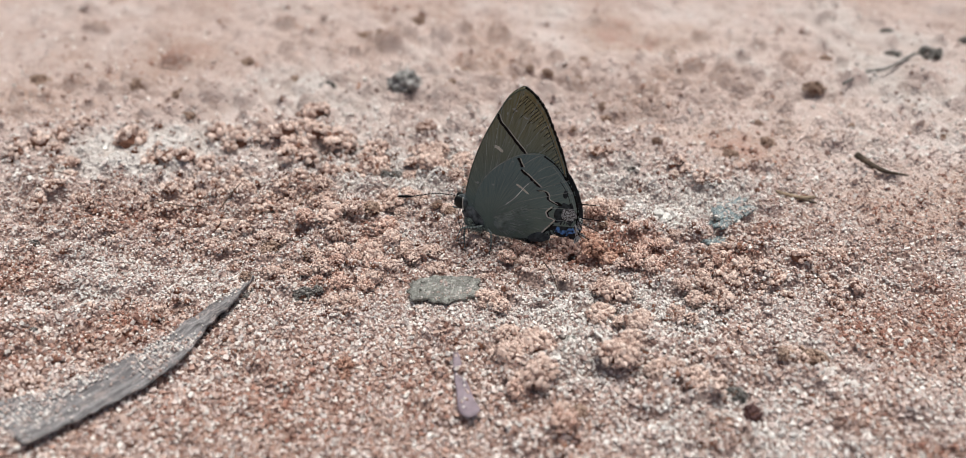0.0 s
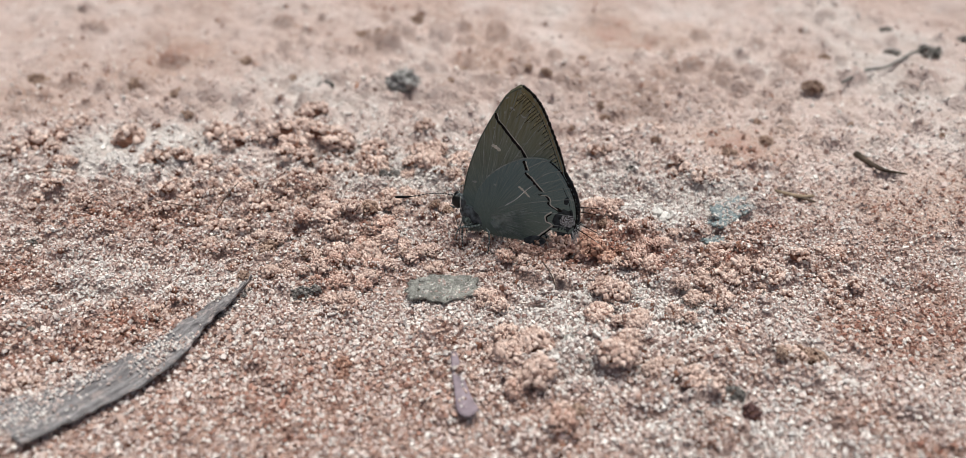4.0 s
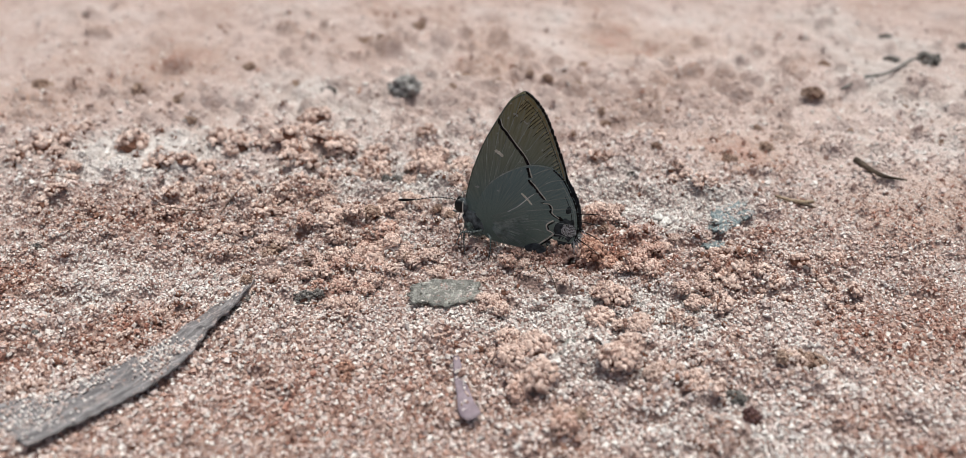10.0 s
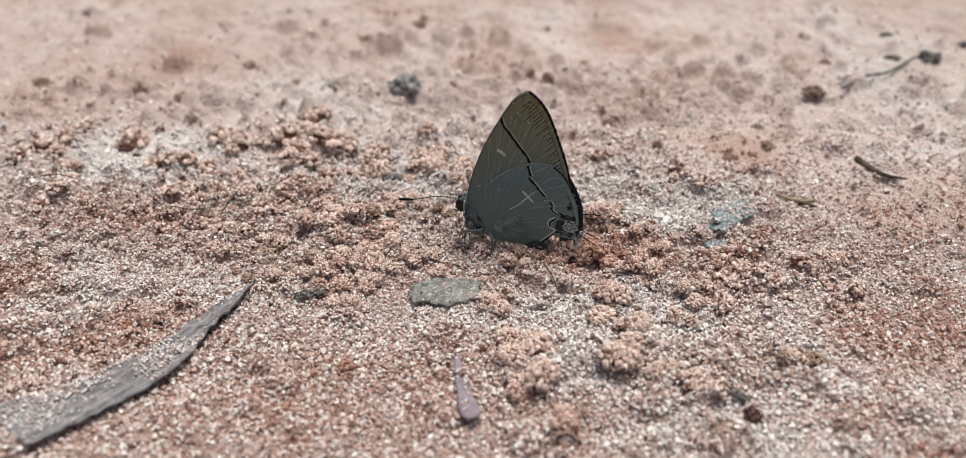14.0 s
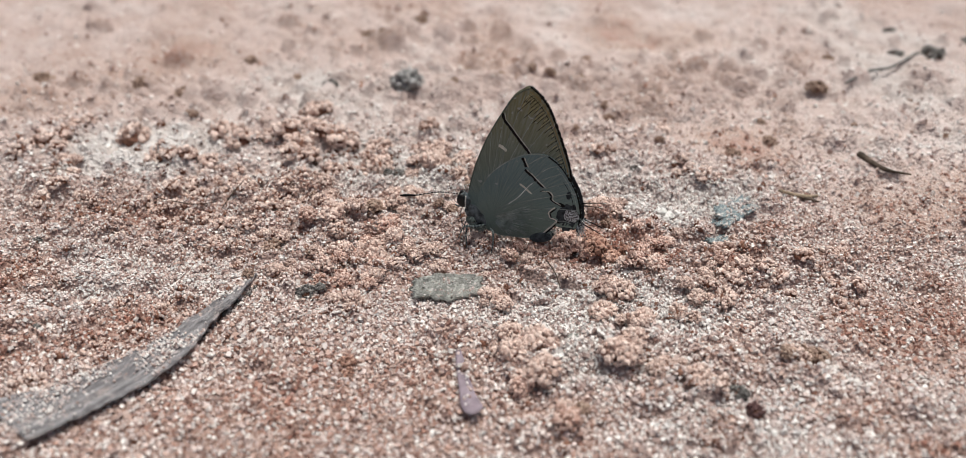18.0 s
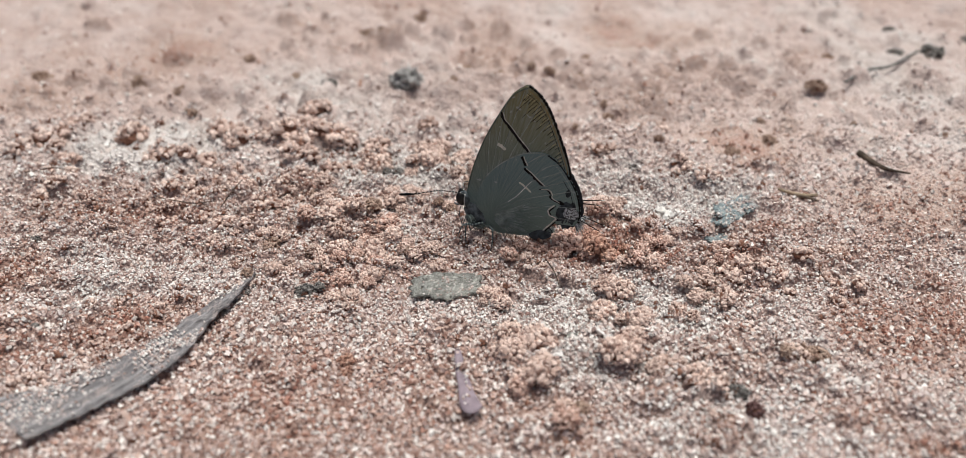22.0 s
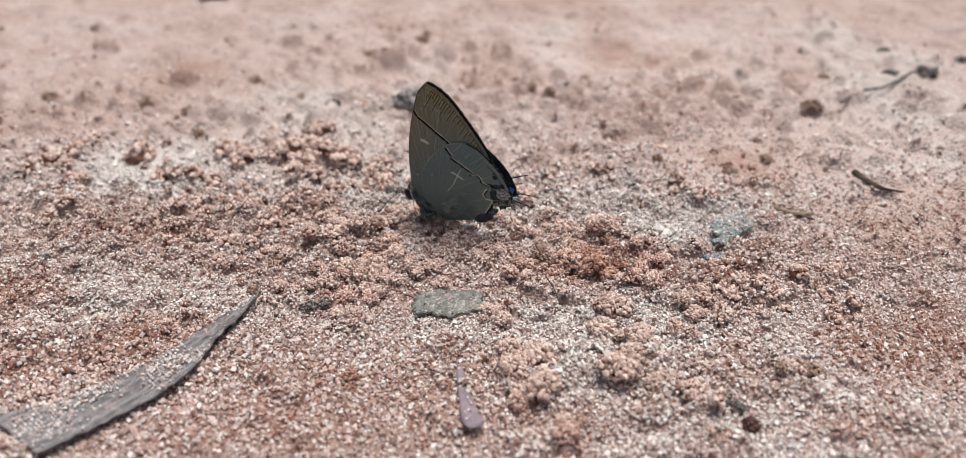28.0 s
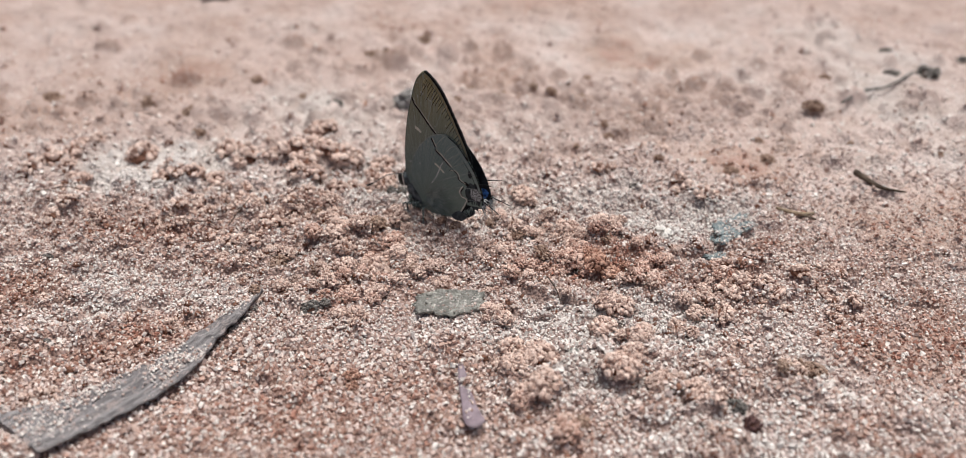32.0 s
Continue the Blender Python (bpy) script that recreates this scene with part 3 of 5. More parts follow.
def spin(n):
    """n random turns as matrices."""
    q = RNG.normal(size=(n, 4))
    q /= np.linalg.norm(q, axis=1)[:, None]
    w, x, y, z = q.T
    return np.stack([np.stack([1 - 2 * (y * y + z * z), 2 * (x * y - w * z), 2 * (x * z + w * y)], -1),
                     np.stack([2 * (x * y + w * z), 1 - 2 * (x * x + z * z), 2 * (y * z - w * x)], -1),
                     np.stack([2 * (x * z - w * y), 2 * (y * z + w * x), 1 - 2 * (x * x + y * y)], -1)], 1)


def grains(centres, radii, uneven=0.32, tall=0.85):
    """Arrays of small uneven stones."""
    n = len(centres)
    shape = ICO[None] * (1 + uneven * (RNG.random((n, 12, 1)) * 2 - 1))
    shape = shape * (1 + 0.7 * (RNG.random((n, 1, 3)) - 0.5))
    v = np.einsum("nij,nkj->nki", spin(n), shape) * radii[:, None, None]
    v[:, :, 2] *= tall
    v = v + centres[:, None, :]
    f = ICO_F[None] + 12 * np.arange(n)[:, None, None]
    return v.reshape(-1, 3), f.reshape(-1, 3)


BOX = np.array([(x, y, z) for x in (-1, 1) for y in (-1, 1) for z in (-1, 1)]) * 0.62
BOX_F = np.array([(0, 1, 3), (0, 3, 2), (4, 6, 7), (4, 7, 5), (0, 4, 5), (0, 5, 1), (2, 3, 7), (2, 7, 6), (0, 2, 6), (0, 6, 4), (1, 5, 7), (1, 7, 3)])


def chips(centres, radii):
    """Arrays of small angular sand grains, twelve triangles each."""
    n = len(centres)
    shape = BOX[None] * (1 + 0.5 * (RNG.random((n, 8, 1)) * 2 - 1)) + 0.12 * (RNG.random((n, 8, 3)) - 0.5)
    shape = shape * (1 + 0.6 * (RNG.random((n, 1, 3)) - 0.5))
    v = np.einsum("nij,nkj->nki", spin(n), shape) * radii[:, None, None] * 1.15 + centres[:, None, :]
    f = BOX_F[None] + 8 * np.arange(n)[:, None, None]
    return v.reshape(-1, 3), f.reshape(-1, 3)


def sow(y0, y1, pitch, r0, r1, fade, sink):
    """Grain centres and radii, one a cell, jittered, inside the stretch that widens away from the camera; fade gives (y, share) stops."""
    gx_, gy_ = np.meshgrid(np.arange(-95, 95, pitch), np.arange(y0, y1, pitch))
    x, y = gx_.ravel(), gy_.ravel()
    x = x + pitch * 1.2 * (RNG.random(len(x)) - 0.5)
    y = y + pitch * 1.2 * (RNG.random(len(y)) - 0.5)
    share = np.interp(y + 8 * (fbm(x, y, 9, 2, 41) - 0.5), [p for p, q in fade], [q for p, q in fade])
    share = share * (1 - 0.7 * np.clip(field(x, y, SMOOTH), 0, 1) * np.interp(y, [-14, 2], [0.4, 1]))
    ok = (np.abs(x) < 43 + 0.50 * (y + 33)) & (RNG.random(len(x)) < share)
    x, y = x[ok], y[ok]
    r = r0 + (r1 - r0) * RNG.random(len(x)) ** 2.2
    z = height_at(x, y) + r * sink * (RNG.random(len(x)) * 2 - 0.8)
    return np.stack([x, y, z], -1), r


c1, r1 = sow(-15, 22, 0.225, 0.085, 0.185, [(-33, 1), (5, 1), (15, 0)], 0.9)
c0, r0 = sow(-33.5, -15, 0.285, 0.11, 0.24, [(-33, 0.85), (-24, 1), (4, 1)], 0.9)
c2, r2 = sow(2, 70, 0.42, 0.14, 0.29, [(6, 0), (12, 0.65), (20, 0.3), (30, 0.12), (50, 0.05), (68, 0.02)], 0.6)
gc, gr = np.vstack([c0, c1, c2]), np.concatenate([r0, r1, r2])
gv, gf = chips(gc, gr)
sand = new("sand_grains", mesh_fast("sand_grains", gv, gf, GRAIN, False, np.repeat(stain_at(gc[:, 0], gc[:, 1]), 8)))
tagged(sand, "loose pale pink and rust sand grains over the soil", "sand", kind="stuff")


# ---- crumbs of soil ----
def cluster(size, seed, flat=0.8, n=34):
    """Vertices and triangles of a crumb: sand grains of many sizes cemented into one lump."""
    rg = np.random.default_rng(seed)
    d = rg.normal(size=(n, 3))
    d /= np.linalg.norm(d, axis=1)[:, None]
    d[:, 2] = np.where(d[:, 2] < -0.35, -d[:, 2], d[:, 2])
    lop = np.array([1.1 + 0.25 * math.sin(seed * 2.1), 0.95, flat])
    bulge = np.array([0.16 * noise.noise(Vector(tuple(v)) * 2.2 + Vector((seed, 0.3, 0.7))) for v in d])[:, None]
    far = 0.72 + bulge + 0.22 * (rg.random((n, 1)) - 0.5)
    mid = d * far * lop
    rad = (rg.uniform(0.12, 0.25, n) if n < 40 else rg.uniform(0.07, 0.16, n)) + 0.05 * (rg.random(n) < 0.12)
    vs, fs, count = [], [], 0
    for k in range(n + 1):
        if k == n:
            v = ICO * np.array([0.7, 0.63, 0.64 * flat])
        else:
            v = ICO * (1 + 0.6 * (rg.random((12, 1)) - 0.5)) * (1 + 0.8 * (rg.random(3) - 0.5)) * rad[k] + mid[k]
        vs.append(v * size)
        fs.append(ICO_F + count)
        count += len(v)
    return np.vstack(vs), np.vstack(fs)


def crumb_mesh(name, size, mat, seed, knob=2.3, flat=0.8):
    v, f = cluster(size, seed, flat, int(52 * knob))
    me = mesh_fast(name, v, f, mat, False)
    me.materials.append(GAP_SHADE.m)
    me.polygons.foreach_set("material_index", np.where(np.arange(len(f)) >= len(f) - 20, 1, 0).astype(np.int32))
    return me


CRUMBS = [crumb_mesh("soil_crumb", 0.85 + 0.08 * k, CRUMB, 10 + k, 2.3 + 0.22 * k, 0.8) for k in range(7)]
CRUMBS_RED = [crumb_mesh("soil_crumb", 0.82 + 0.08 * k, REDCRUMB, 20 + k, 2.2 + 0.25 * k, 0.8) for k in range(6)]
CRUMBS_RUST = [crumb_mesh("soil_crumb", 0.85 + 0.08 * k, RUSTY, 25 + k, 2.3, 0.8) for k in range(3)]
CRUMBS_BROWN = [crumb_mesh("soil_crumb", 0.8 + 0.1 * k, BROWN, 30 + k, 2.2, 0.75) for k in range(3)]


def put_crumb(me, x, y, scale, turn, label, lift=0.0):
    ob = new("soil_crumb", me)
    ob.matrix_basis = pose(x * MM, y * MM, (z_at(x, y) + (0.34 + lift) * scale) * MM, 0, 0, turn) @ Matrix.Scale(scale, 4)
    return tagged(ob, label, "soil crumb", "crumbs of sandy soil")


# heaps of crumbs: centre, radius, how many, size
HEAPS_LEFT = [
    (-20, 5, 3.5, 14, 1.0), (-25, 4, 4, 14, 1.0), (-31, 9, 5, 12, 1.0), (-18, 16, 2, 6, 1.1), (-21, 22, 2, 5, 1.1),
    (-24, 19, 2, 4, 1.0), (-30, 2, 5, 14, 0.9), (-40, 1, 6, 14, 0.9), (-47, 3, 4, 9, 0.9), (-54, 16, 3, 5, 1.0),
    (-15, -5, 4, 12, 0.9), (-34, -14, 4, 7, 0.8), (-45, -9, 4, 7, 0.9), (-51, 19.8, 2.2, 4, 1.0), (-50, 11, 3, 7, 1.0), (-23, 13.3, 3, 8, 1.1), (-38, 13.9, 2, 4, 1.0), (-33, 12, 2.5, 6, 1.1)]
HEAPS_MIDDLE = [
    (-13.1, 1.7, 1.6, 9, 1.2), (-10, -4, 3, 10, 0.9), (-5, 1.5, 2.4, 7, 0.7), (0.5, -3.2, 1.8, 6, 0.8), (10.5, -4.2, 2.4, 14, 1.1), (-6, -6, 2.5, 8, 0.8), (-13, -12.5, 1.6, 6, 0.9),
    (-6, 12, 4, 9, 0.8), (2.9, -19.2, 2.1, 11, 1.15), (4, -22.5, 2, 5, 1.0), (4, -8, 5, 9, 0.7), (1, -12.5, 1.4, 5, 0.8), (12, -11, 1.6, 5, 0.9), (-5.5, 12.5, 2, 6, 1.0), (-6.7, 19.4, 1.4, 4, 1.0), (-16, 10.1, 2, 5, 1.0), (-12, 13.5, 2, 4, 1.0)]
HEAPS_BAND = [
    (-22, 20, 2, 4, 1.3), (-18, 16, 1.6, 3, 1.3), (-25, 16.5, 2.2, 4, 1.25), (-13.5, 12.5, 1.6, 3, 1.2), (-31, 18, 2.5, 4, 1.2), (-44, 19, 2.5, 4, 1.2), (14, 14, 1.5, 2, 1.0), (20, 20, 1.5, 2, 1.0),
    (-24, -9.5, 1.5, 6, 0.6), (-28, -14, 1.5, 5, 0.6), (-33.5, -19, 2, 5, 0.7), (-39, -23.5, 2, 4, 0.7),
    (-17, 0, 4, 12, 1.0), (-22, -2, 4, 10, 0.9), (-8, 3.5, 3, 8, 0.9), (-12, -8, 3, 9, 0.9), (-18, -8, 3, 8, 0.8), (6, -5.5, 2.5, 8, 0.9), (15, -7, 3, 10, 0.9), (18, -3, 2.5, 7, 0.8),
    (9, 1.5, 2.5, 7, 0.8), (14, 1, 3, 6, 0.8), (-26, -5, 4, 8, 0.8), (20, -13, 3, 8, 0.9), (13, -15, 2.5, 6, 0.9), (-36, 7, 4, 9, 1.0), (33, -12, 4, 8, 0.9)]
HEAPS_RIGHT = [
    (4, 0.2, 2.4, 8, 0.85), (12.5, 0, 2.2, 8, 1.0), (7.5, 3, 2, 5, 0.8), (0, 2.2, 2, 5, 0.7), (9.5, -1.5, 1.6, 5, 0.8), (-1.5, 6.5, 2.5, 6, 0.9), (5, 8, 2.5, 6, 0.9),
    (22.5, -8.5, 3.2, 13, 1.1), (27, -9, 2.6, 9, 1.1), (12.8, -20.6, 1.8, 8, 1.1), (15.8, -22.3, 1.6, 6, 1.0), (27.4, -20.8, 2, 7, 1.0),
    (23.5, 10.5, 1.6, 5, 1.0), (25, 8, 1.6, 4, 1.0), (34, -5, 4, 7, 0.9), (19.8, -23.5, 1.8, 4, 0.9), (25, -5, 2, 5, 0.9), (7.3, -27, 2, 5, 0.9), (19, -28, 1.5, 3, 0.7)]
rng = random.Random(5)
spots = []
for heap in (HEAPS_LEFT, HEAPS_MIDDLE, HEAPS_BAND, HEAPS_RIGHT):
    for hx, hy, hr, n, size in heap:
        for k in range(n):
            a, d = rng.uniform(0, 2 * math.pi), hr * math.sqrt(rng.random())
            sc = size * rng.uniform(0.6, 1.35) * float(np.interp(hy, [8, 15], [1.0, 1.45]))
            spots.append((hx + d * math.cos(a), hy + 0.8 * d * math.sin(a), sc, 0.3 * (1 - d / hr)))
spots.sort(key=lambda q: math.hypot(q[0], q[1] + 8))
for cx, cy, sc, lift in spots[:295]:
    brown = rng.random() < 0.09
    red = float(stain_at(np.array([cx]), np.array([cy]))[0]) > rng.uniform(0.36, 0.62)
    deep = float(stain_at(np.array([cx]), np.array([cy]))[0]) > 0.78
    kind_of = CRUMBS_RUST if deep else CRUMBS_BROWN if brown else CRUMBS_RED if red else CRUMBS
    put_crumb(rng.choice(kind_of), cx, cy, sc, rng.uniform(0, 360),
              "deep rust-brown crumb of cemented sand" if deep else "dark brown crumb of damp soil on the sand" if brown else "knobbly rust-red crumb of cemented sand" if red else "knobbly orange-pink crumb of sandy soil", lift)
# the countless smaller ones, joined
many = np.random.default_rng(21)
px, py = many.uniform(-85, 85, 7000), many.uniform(-33, 66, 7000)
take = (many.random(7000) < 0.02 * (py < 8) + 0.012 * (py > 8) + 0.42 * np.clip(field(px, py, ROUGH), 0, 1)) & (np.abs(px) < 43 + 0.5 * (py + 33))
px, py = px[take], py[take]
for heap in (HEAPS_LEFT, HEAPS_MIDDLE, HEAPS_BAND, HEAPS_RIGHT):
    for hx, hy, hr, n, size in heap:
        px = np.append(px, hx + many.normal(size=12) * hr * 0.85)
        py = np.append(py, hy + many.normal(size=12) * hr * 0.7)
pz, ps = height_at(px, py), many.uniform(0.3, 0.75, len(px)) * np.interp(py, [5, 40], [0.95, 1.8])
pz = pz + np.interp(py, [8, 22], [0.25, -0.3]) * ps
rest = np.array(spots[295:])
small = [cluster(1.0, 80 + k, 0.8, 13 + k) for k in range(8)]
coarse = [cluster(0.95, 180 + k, 0.8, 30) for k in range(4)]


def strew(name, shapes, x, y, z, size, mat, stain, label):
    """Many crumbs in one mesh."""
    sv, sf, count = [], [], 0
    for k in range(len(x)):
        v, f = shapes[k % len(shapes)]
        a = many.uniform(0, 6.28)
        turn = np.array([[math.cos(a), -math.sin(a), 0], [math.sin(a), math.cos(a), 0], [0, 0, 1]])
        sv.append(v @ turn.T * size[k] + np.array([x[k], y[k], z[k]]))
        sf.append(f + count)
        count += len(v)
    me = mesh_fast(name, np.vstack(sv), np.vstack(sf), mat, False, np.repeat(stain, [len(v) for v in sv]))
    me.materials.append(GAP_SHADE.m)
    me.polygons.foreach_set("material_index", np.concatenate([np.where(np.arange(len(f)) >= len(f) - 20, 1, 0) for f in sf]).astype(np.int32))
    return tagged(new(name, me), label, "soil crumbs", kind="stuff")


strew("fine_crumbs", small, px, py, pz, ps, GRAIN, stain_at(px, py), "fine orange-pink crumbs strewn over the sandy soil")
rx, ry, rs = rest[:, 0], rest[:, 1], rest[:, 2] * 0.92
strew("coarse_crumbs", coarse, rx, ry, height_at(rx, ry) + (0.1 + 0.7 * rest[:, 3]) * rs, rs, CRUMB, stain_at(rx, ry), "knobbly pink crumbs heaped on the sandy soil")


# ---- loose things on the soil ----
def place(name, me, x, y, label, category, turn=0, lift=0.0, group=""):
    ob = new(name, me)
    ob.matrix_basis = pose(x * MM, y * MM, (z_at(x, y) + lift) * MM, 0, 0, turn)
    return tagged(ob, label, category, group)


def flake(name, outline, thick, mat, seed, curl=0.3, ragged=0.25, rings=7, n=64):
    """A thin, curled, ragged flake; outline in mm round its middle."""
    edge = curve_through(outline, n, True)
    rg = np.random.default_rng(seed)
    rag = np.array([vnoise(5 * math.cos(2 * math.pi * k / n) + 9, 5 * math.sin(2 * math.pi * k / n) + 9, 1.0, seed) - 0.5 for k in range(n)])
    edge = edge * (1 + ragged * 0.5 * rag[:, None] + ragged * 0.3 * (rg.random((n, 1)) - 0.5))
    verts, faces = [], []
    for side in (1, -1):
        verts.append((0, 0, side * thick / 2))
        for r in range(1, rings + 1):
            for q in edge * (r / rings):
                bend = curl * (q[0] ** 2 * 0.03 + q[1] ** 2 * 0.06) + 0.25 * curl * (vnoise(q[0] + 50, q[1] + 50, 1.1, seed) - 0.5)
                t = thick / 2 * (1.0 if r < rings else 0.6)
                verts.append((q[0], q[1], side * t + bend))
    per = 1 + rings * n
    for s in (0, 1):
        o = s * per
        for k in range(n):
            k2 = (k + 1) % n
            tri = (o, o + 1 + k, o + 1 + k2)
            faces.append(tri if s == 0 else tri[::-1])
            for r in range(rings - 1):
                a, b = o + 1 + r * n + k, o + 1 + r * n + k2
                q = (a, a + n, b + n, b)
                faces.append(q if s == 0 else q[::-1])
    for k in range(n):
        a, b = 1 + (rings - 1) * n + k, 1 + (rings - 1) * n + (k + 1) % n
        faces.append((a, a + per, b + per, b))
    return mesh_of(name, verts, faces, True, (mat,))


def dusting(ob, n, half_x, half_y, z, spread=0.12, low=0.05, high=0.16):
    """Sand grains that lie on a flat thing, as a part of it."""
    c = [(rng.uniform(-half_x, half_x), rng.uniform(-half_y, half_y), z + spread * rng.random()) for k in range(n)]
    v, f = grains(np.array(c), np.array([rng.uniform(low, high) for k in c]))
    d = part("sand_dust", mesh_fast("sand_dust", v, f, GRAIN, False, np.full(len(v), 0.25)), ob, "pale sand grains lying on top")
    d["kind"] = "stuff"
    return ob


# dark rounded pebble
pebble = new("pebble", lump("pebble", (2.0, 1.8, 1.75), STONE, 3, 0.42, 4, 2.3))
pebble.matrix_basis = pose(-0.0104, 0.0310, (z_at(-10.4, 31) + 1.35) * MM, 0, 0, 20)
tagged(pebble, "round dark grey pebble with pale specks on the sand", "pebble")

# grey-green flake of bark
bark = place("bark_flake", flake("bark_flake", [(-3.3, -1.1), (-3.25, 0.8), (-2.9, 1.5), (-1.5, 1.7), (0.5, 1.9), (2.6, 1.85), (3.15, 1.5), (3.2, 0.1), (3.1, -1.0), (2.2, -1.0), (1.2, -1.4), (0.2, -1.7), (-0.9, -1.9), (-1.8, -1.4), (-2.7, -1.6)],
      0.35, LICHEN, 4, 0.35, 0.6), -3.5, -11.1, "flat grey-green flake of bark lying on the sand", "bark flake", 0, 0.35)
dusting(bark, 150, 2.9, 1.5, 0.15, 0.1, 0.04, 0.11)
# pale bluish flake, broken into pieces
PIECES = [(25.0, -2.6, 2.0, 0.9, 20), (26.6, 1.2, 2.3, 1.5, 55), (27.9, 4.0, 1.7, 1.0, 40), (24.8, 0.4, 1.1, 0.6, -10), (28.4, 1.4, 1.0, 0.7, 70), (26.2, 3.6, 0.9, 0.6, 10), (25.6, -1.0, 1.6, 0.7, 35)]
for i, (x, y, ax, ay, turn) in enumerate(PIECES):
    rim = [(ax * math.cos(a) * (1 + 0.25 * math.sin(3 * a + i)), ay * math.sin(a) * (1 + 0.3 * math.cos(2 * a + 2 * i))) for a in np.linspace(0, 2 * math.pi, 9)[:-1]]
    shard = place("bark_flake", flake("bark_flake", rim, 0.3, PALEBARK, 90 + i, 0.5, 0.9, 5, 40), x, y, "pale blue-green weathered shard of bark half sunk in sand", "bark flake", turn, 0.25, "shards of a broken flake")
    dusting(shard, int(22 * ax * ay), 0.8 * ax, 0.7 * ay, 0.15)
# little green flake
place("bark_flake", flake("bark_flake", [(-1.1, -0.3), (-0.6, 0.8), (0.1, 0.4), (0.8, 0.7), (1.1, -0.4), (0.3, -0.3), (0, -0.8)], 0.2, LICHEN, 12, 0.3, 0.9, 4, 28),
      8.4, -17.8, "tiny dull green flake pressed into the sand", "bark flake", 15, 0.1)
# lilac sliver
sliver = flake("petal_sliver", [(-1.1, 3.5), (-0.6, 3.7), (0.2, 0.6), (0.8, -1.4), (1.3, -2.7), (0.5, -3.6), (-0.4, -2.9), (-0.7, -0.6)], 0.12, PETAL, 6, 0.35, 0.1, 6, 48)
dusting(place("petal_sliver", sliver, -1.5, -23.7, "slim lilac-grey shrivelled petal sliver on sand", "petal", 0, 0.38), 26, 0.35, 3.0, 0.06)


def stick(name, pts, radii, mat, seed):
    """A rough twig along pts (mm, heights above the soil)."""
    c = curve_through(pts, 26)
    r = np.interp(np.linspace(0, 1, 26), np.linspace(0, 1, len(radii)), radii)
    rg = np.random.default_rng(seed)
    r = r * (0.85 + 0.3 * rg.random(26))
    x0, y0 = c[0][:2]
    along, soil = np.linspace(0, 1, 26), height_at(c[:, 0], c[:, 1])
    rest = np.polyval(np.polyfit(along, soil, 1), along) + 0.5 * np.std(soil)
    c = np.stack([c[:, 0] - x0, c[:, 1] - y0, c[:, 2] + rest - z_at(x0, y0)], -1)
    v, f = tube(c, r, 9)
    return mesh_of(name, v, f, True, (mat,)), (x0, y0)


def lay_stick(pts, radii, mat, seed, label):
    me, (x0, y0) = stick("twig", pts, radii, mat, seed)
    ob = new("twig", me)
    ob.matrix_basis = pose(x0 * MM, y0 * MM, z_at(x0, y0) * MM)
    return tagged(ob, label, "twig")


# dark all over: the colour stands for the sliver's shaded underside
lay_stick([(44.4, 13.2, 0.9), (45.2, 11.4, 0.6), (46.4, 9.6, 0.35), (48.6, 8.3, 0.3)], [0.42, 0.34, 0.24, 0.08], TWIG, 2, "short curved twig, dark brown as its shaded underside, on pale sand")
lay_stick([(33.2, 6.7, 0.4), (35.6, 5.6, 0.35), (37.3, 5.5, 0.5)], [0.16, 0.25, 0.18], TWIGTAN, 3, "thin tan splinter with a dark underside")
lay_stick([(35.6, 5.6, 0.25), (37.2, 4.4, 0.2)], [0.2, 0.1], TWIG, 4, "tiny dark splinter lying on the sand")
lay_stick([(48.0, 29.6, 0.05), (52.6, 33.6, 0.35), (57, 36.5, 0.1), (63, 42, 0.25)], [0.14, 0.26, 0.18, 0.2], GREYTWIG, 5, "long grey twig half buried in whitish sand")
lay_stick([(-50.5, 72.6, 0.6), (-45.8, 73.6, 0.6)], [0.9, 0.7], TWIG, 6, "short dark twig far back on sand")

# hair-thin rootlets
for i, pts in enumerate(([(-36, 3.6, 0.5), (-34, 2.6, 0.9), (-31.5, 2.4, 0.7), (-29.5, 3.2, 0.6)], [(-28.6, 2.0, 0.7), (-27.4, 3.4, 0.9), (-26.4, 4.4, 0.6)],
                         [(6.0, -8.6, 0.3), (6.8, -10.2, 0.45), (7.2, -11.4, 0.3)], [(-52, 7.6, 0.5), (-49, 8.6, 0.8), (-46.5, 8.4, 0.5)])):
    me, (x0, y0) = stick("rootlet", pts, [0.05, 0.06, 0.035], TWIG, 60 + i)
    ob = new("rootlet", me)
    ob.matrix_basis = pose(x0 * MM, y0 * MM, z_at(x0, y0) * MM)
    tagged(ob, "hair-thin dark curved rootlet on the crumbs", "rootlet", "thin rootlets")

DK = [crumb_mesh("soil_clod", 0.95 + 0.08 * k, GREY, 40 + k, 2.6, 0.75) for k in range(3)]
BR = [crumb_mesh("soil_clod", 0.95 + 0.08 * k, BROWN, 50 + k, 2.6, 0.75) for k in range(3)]


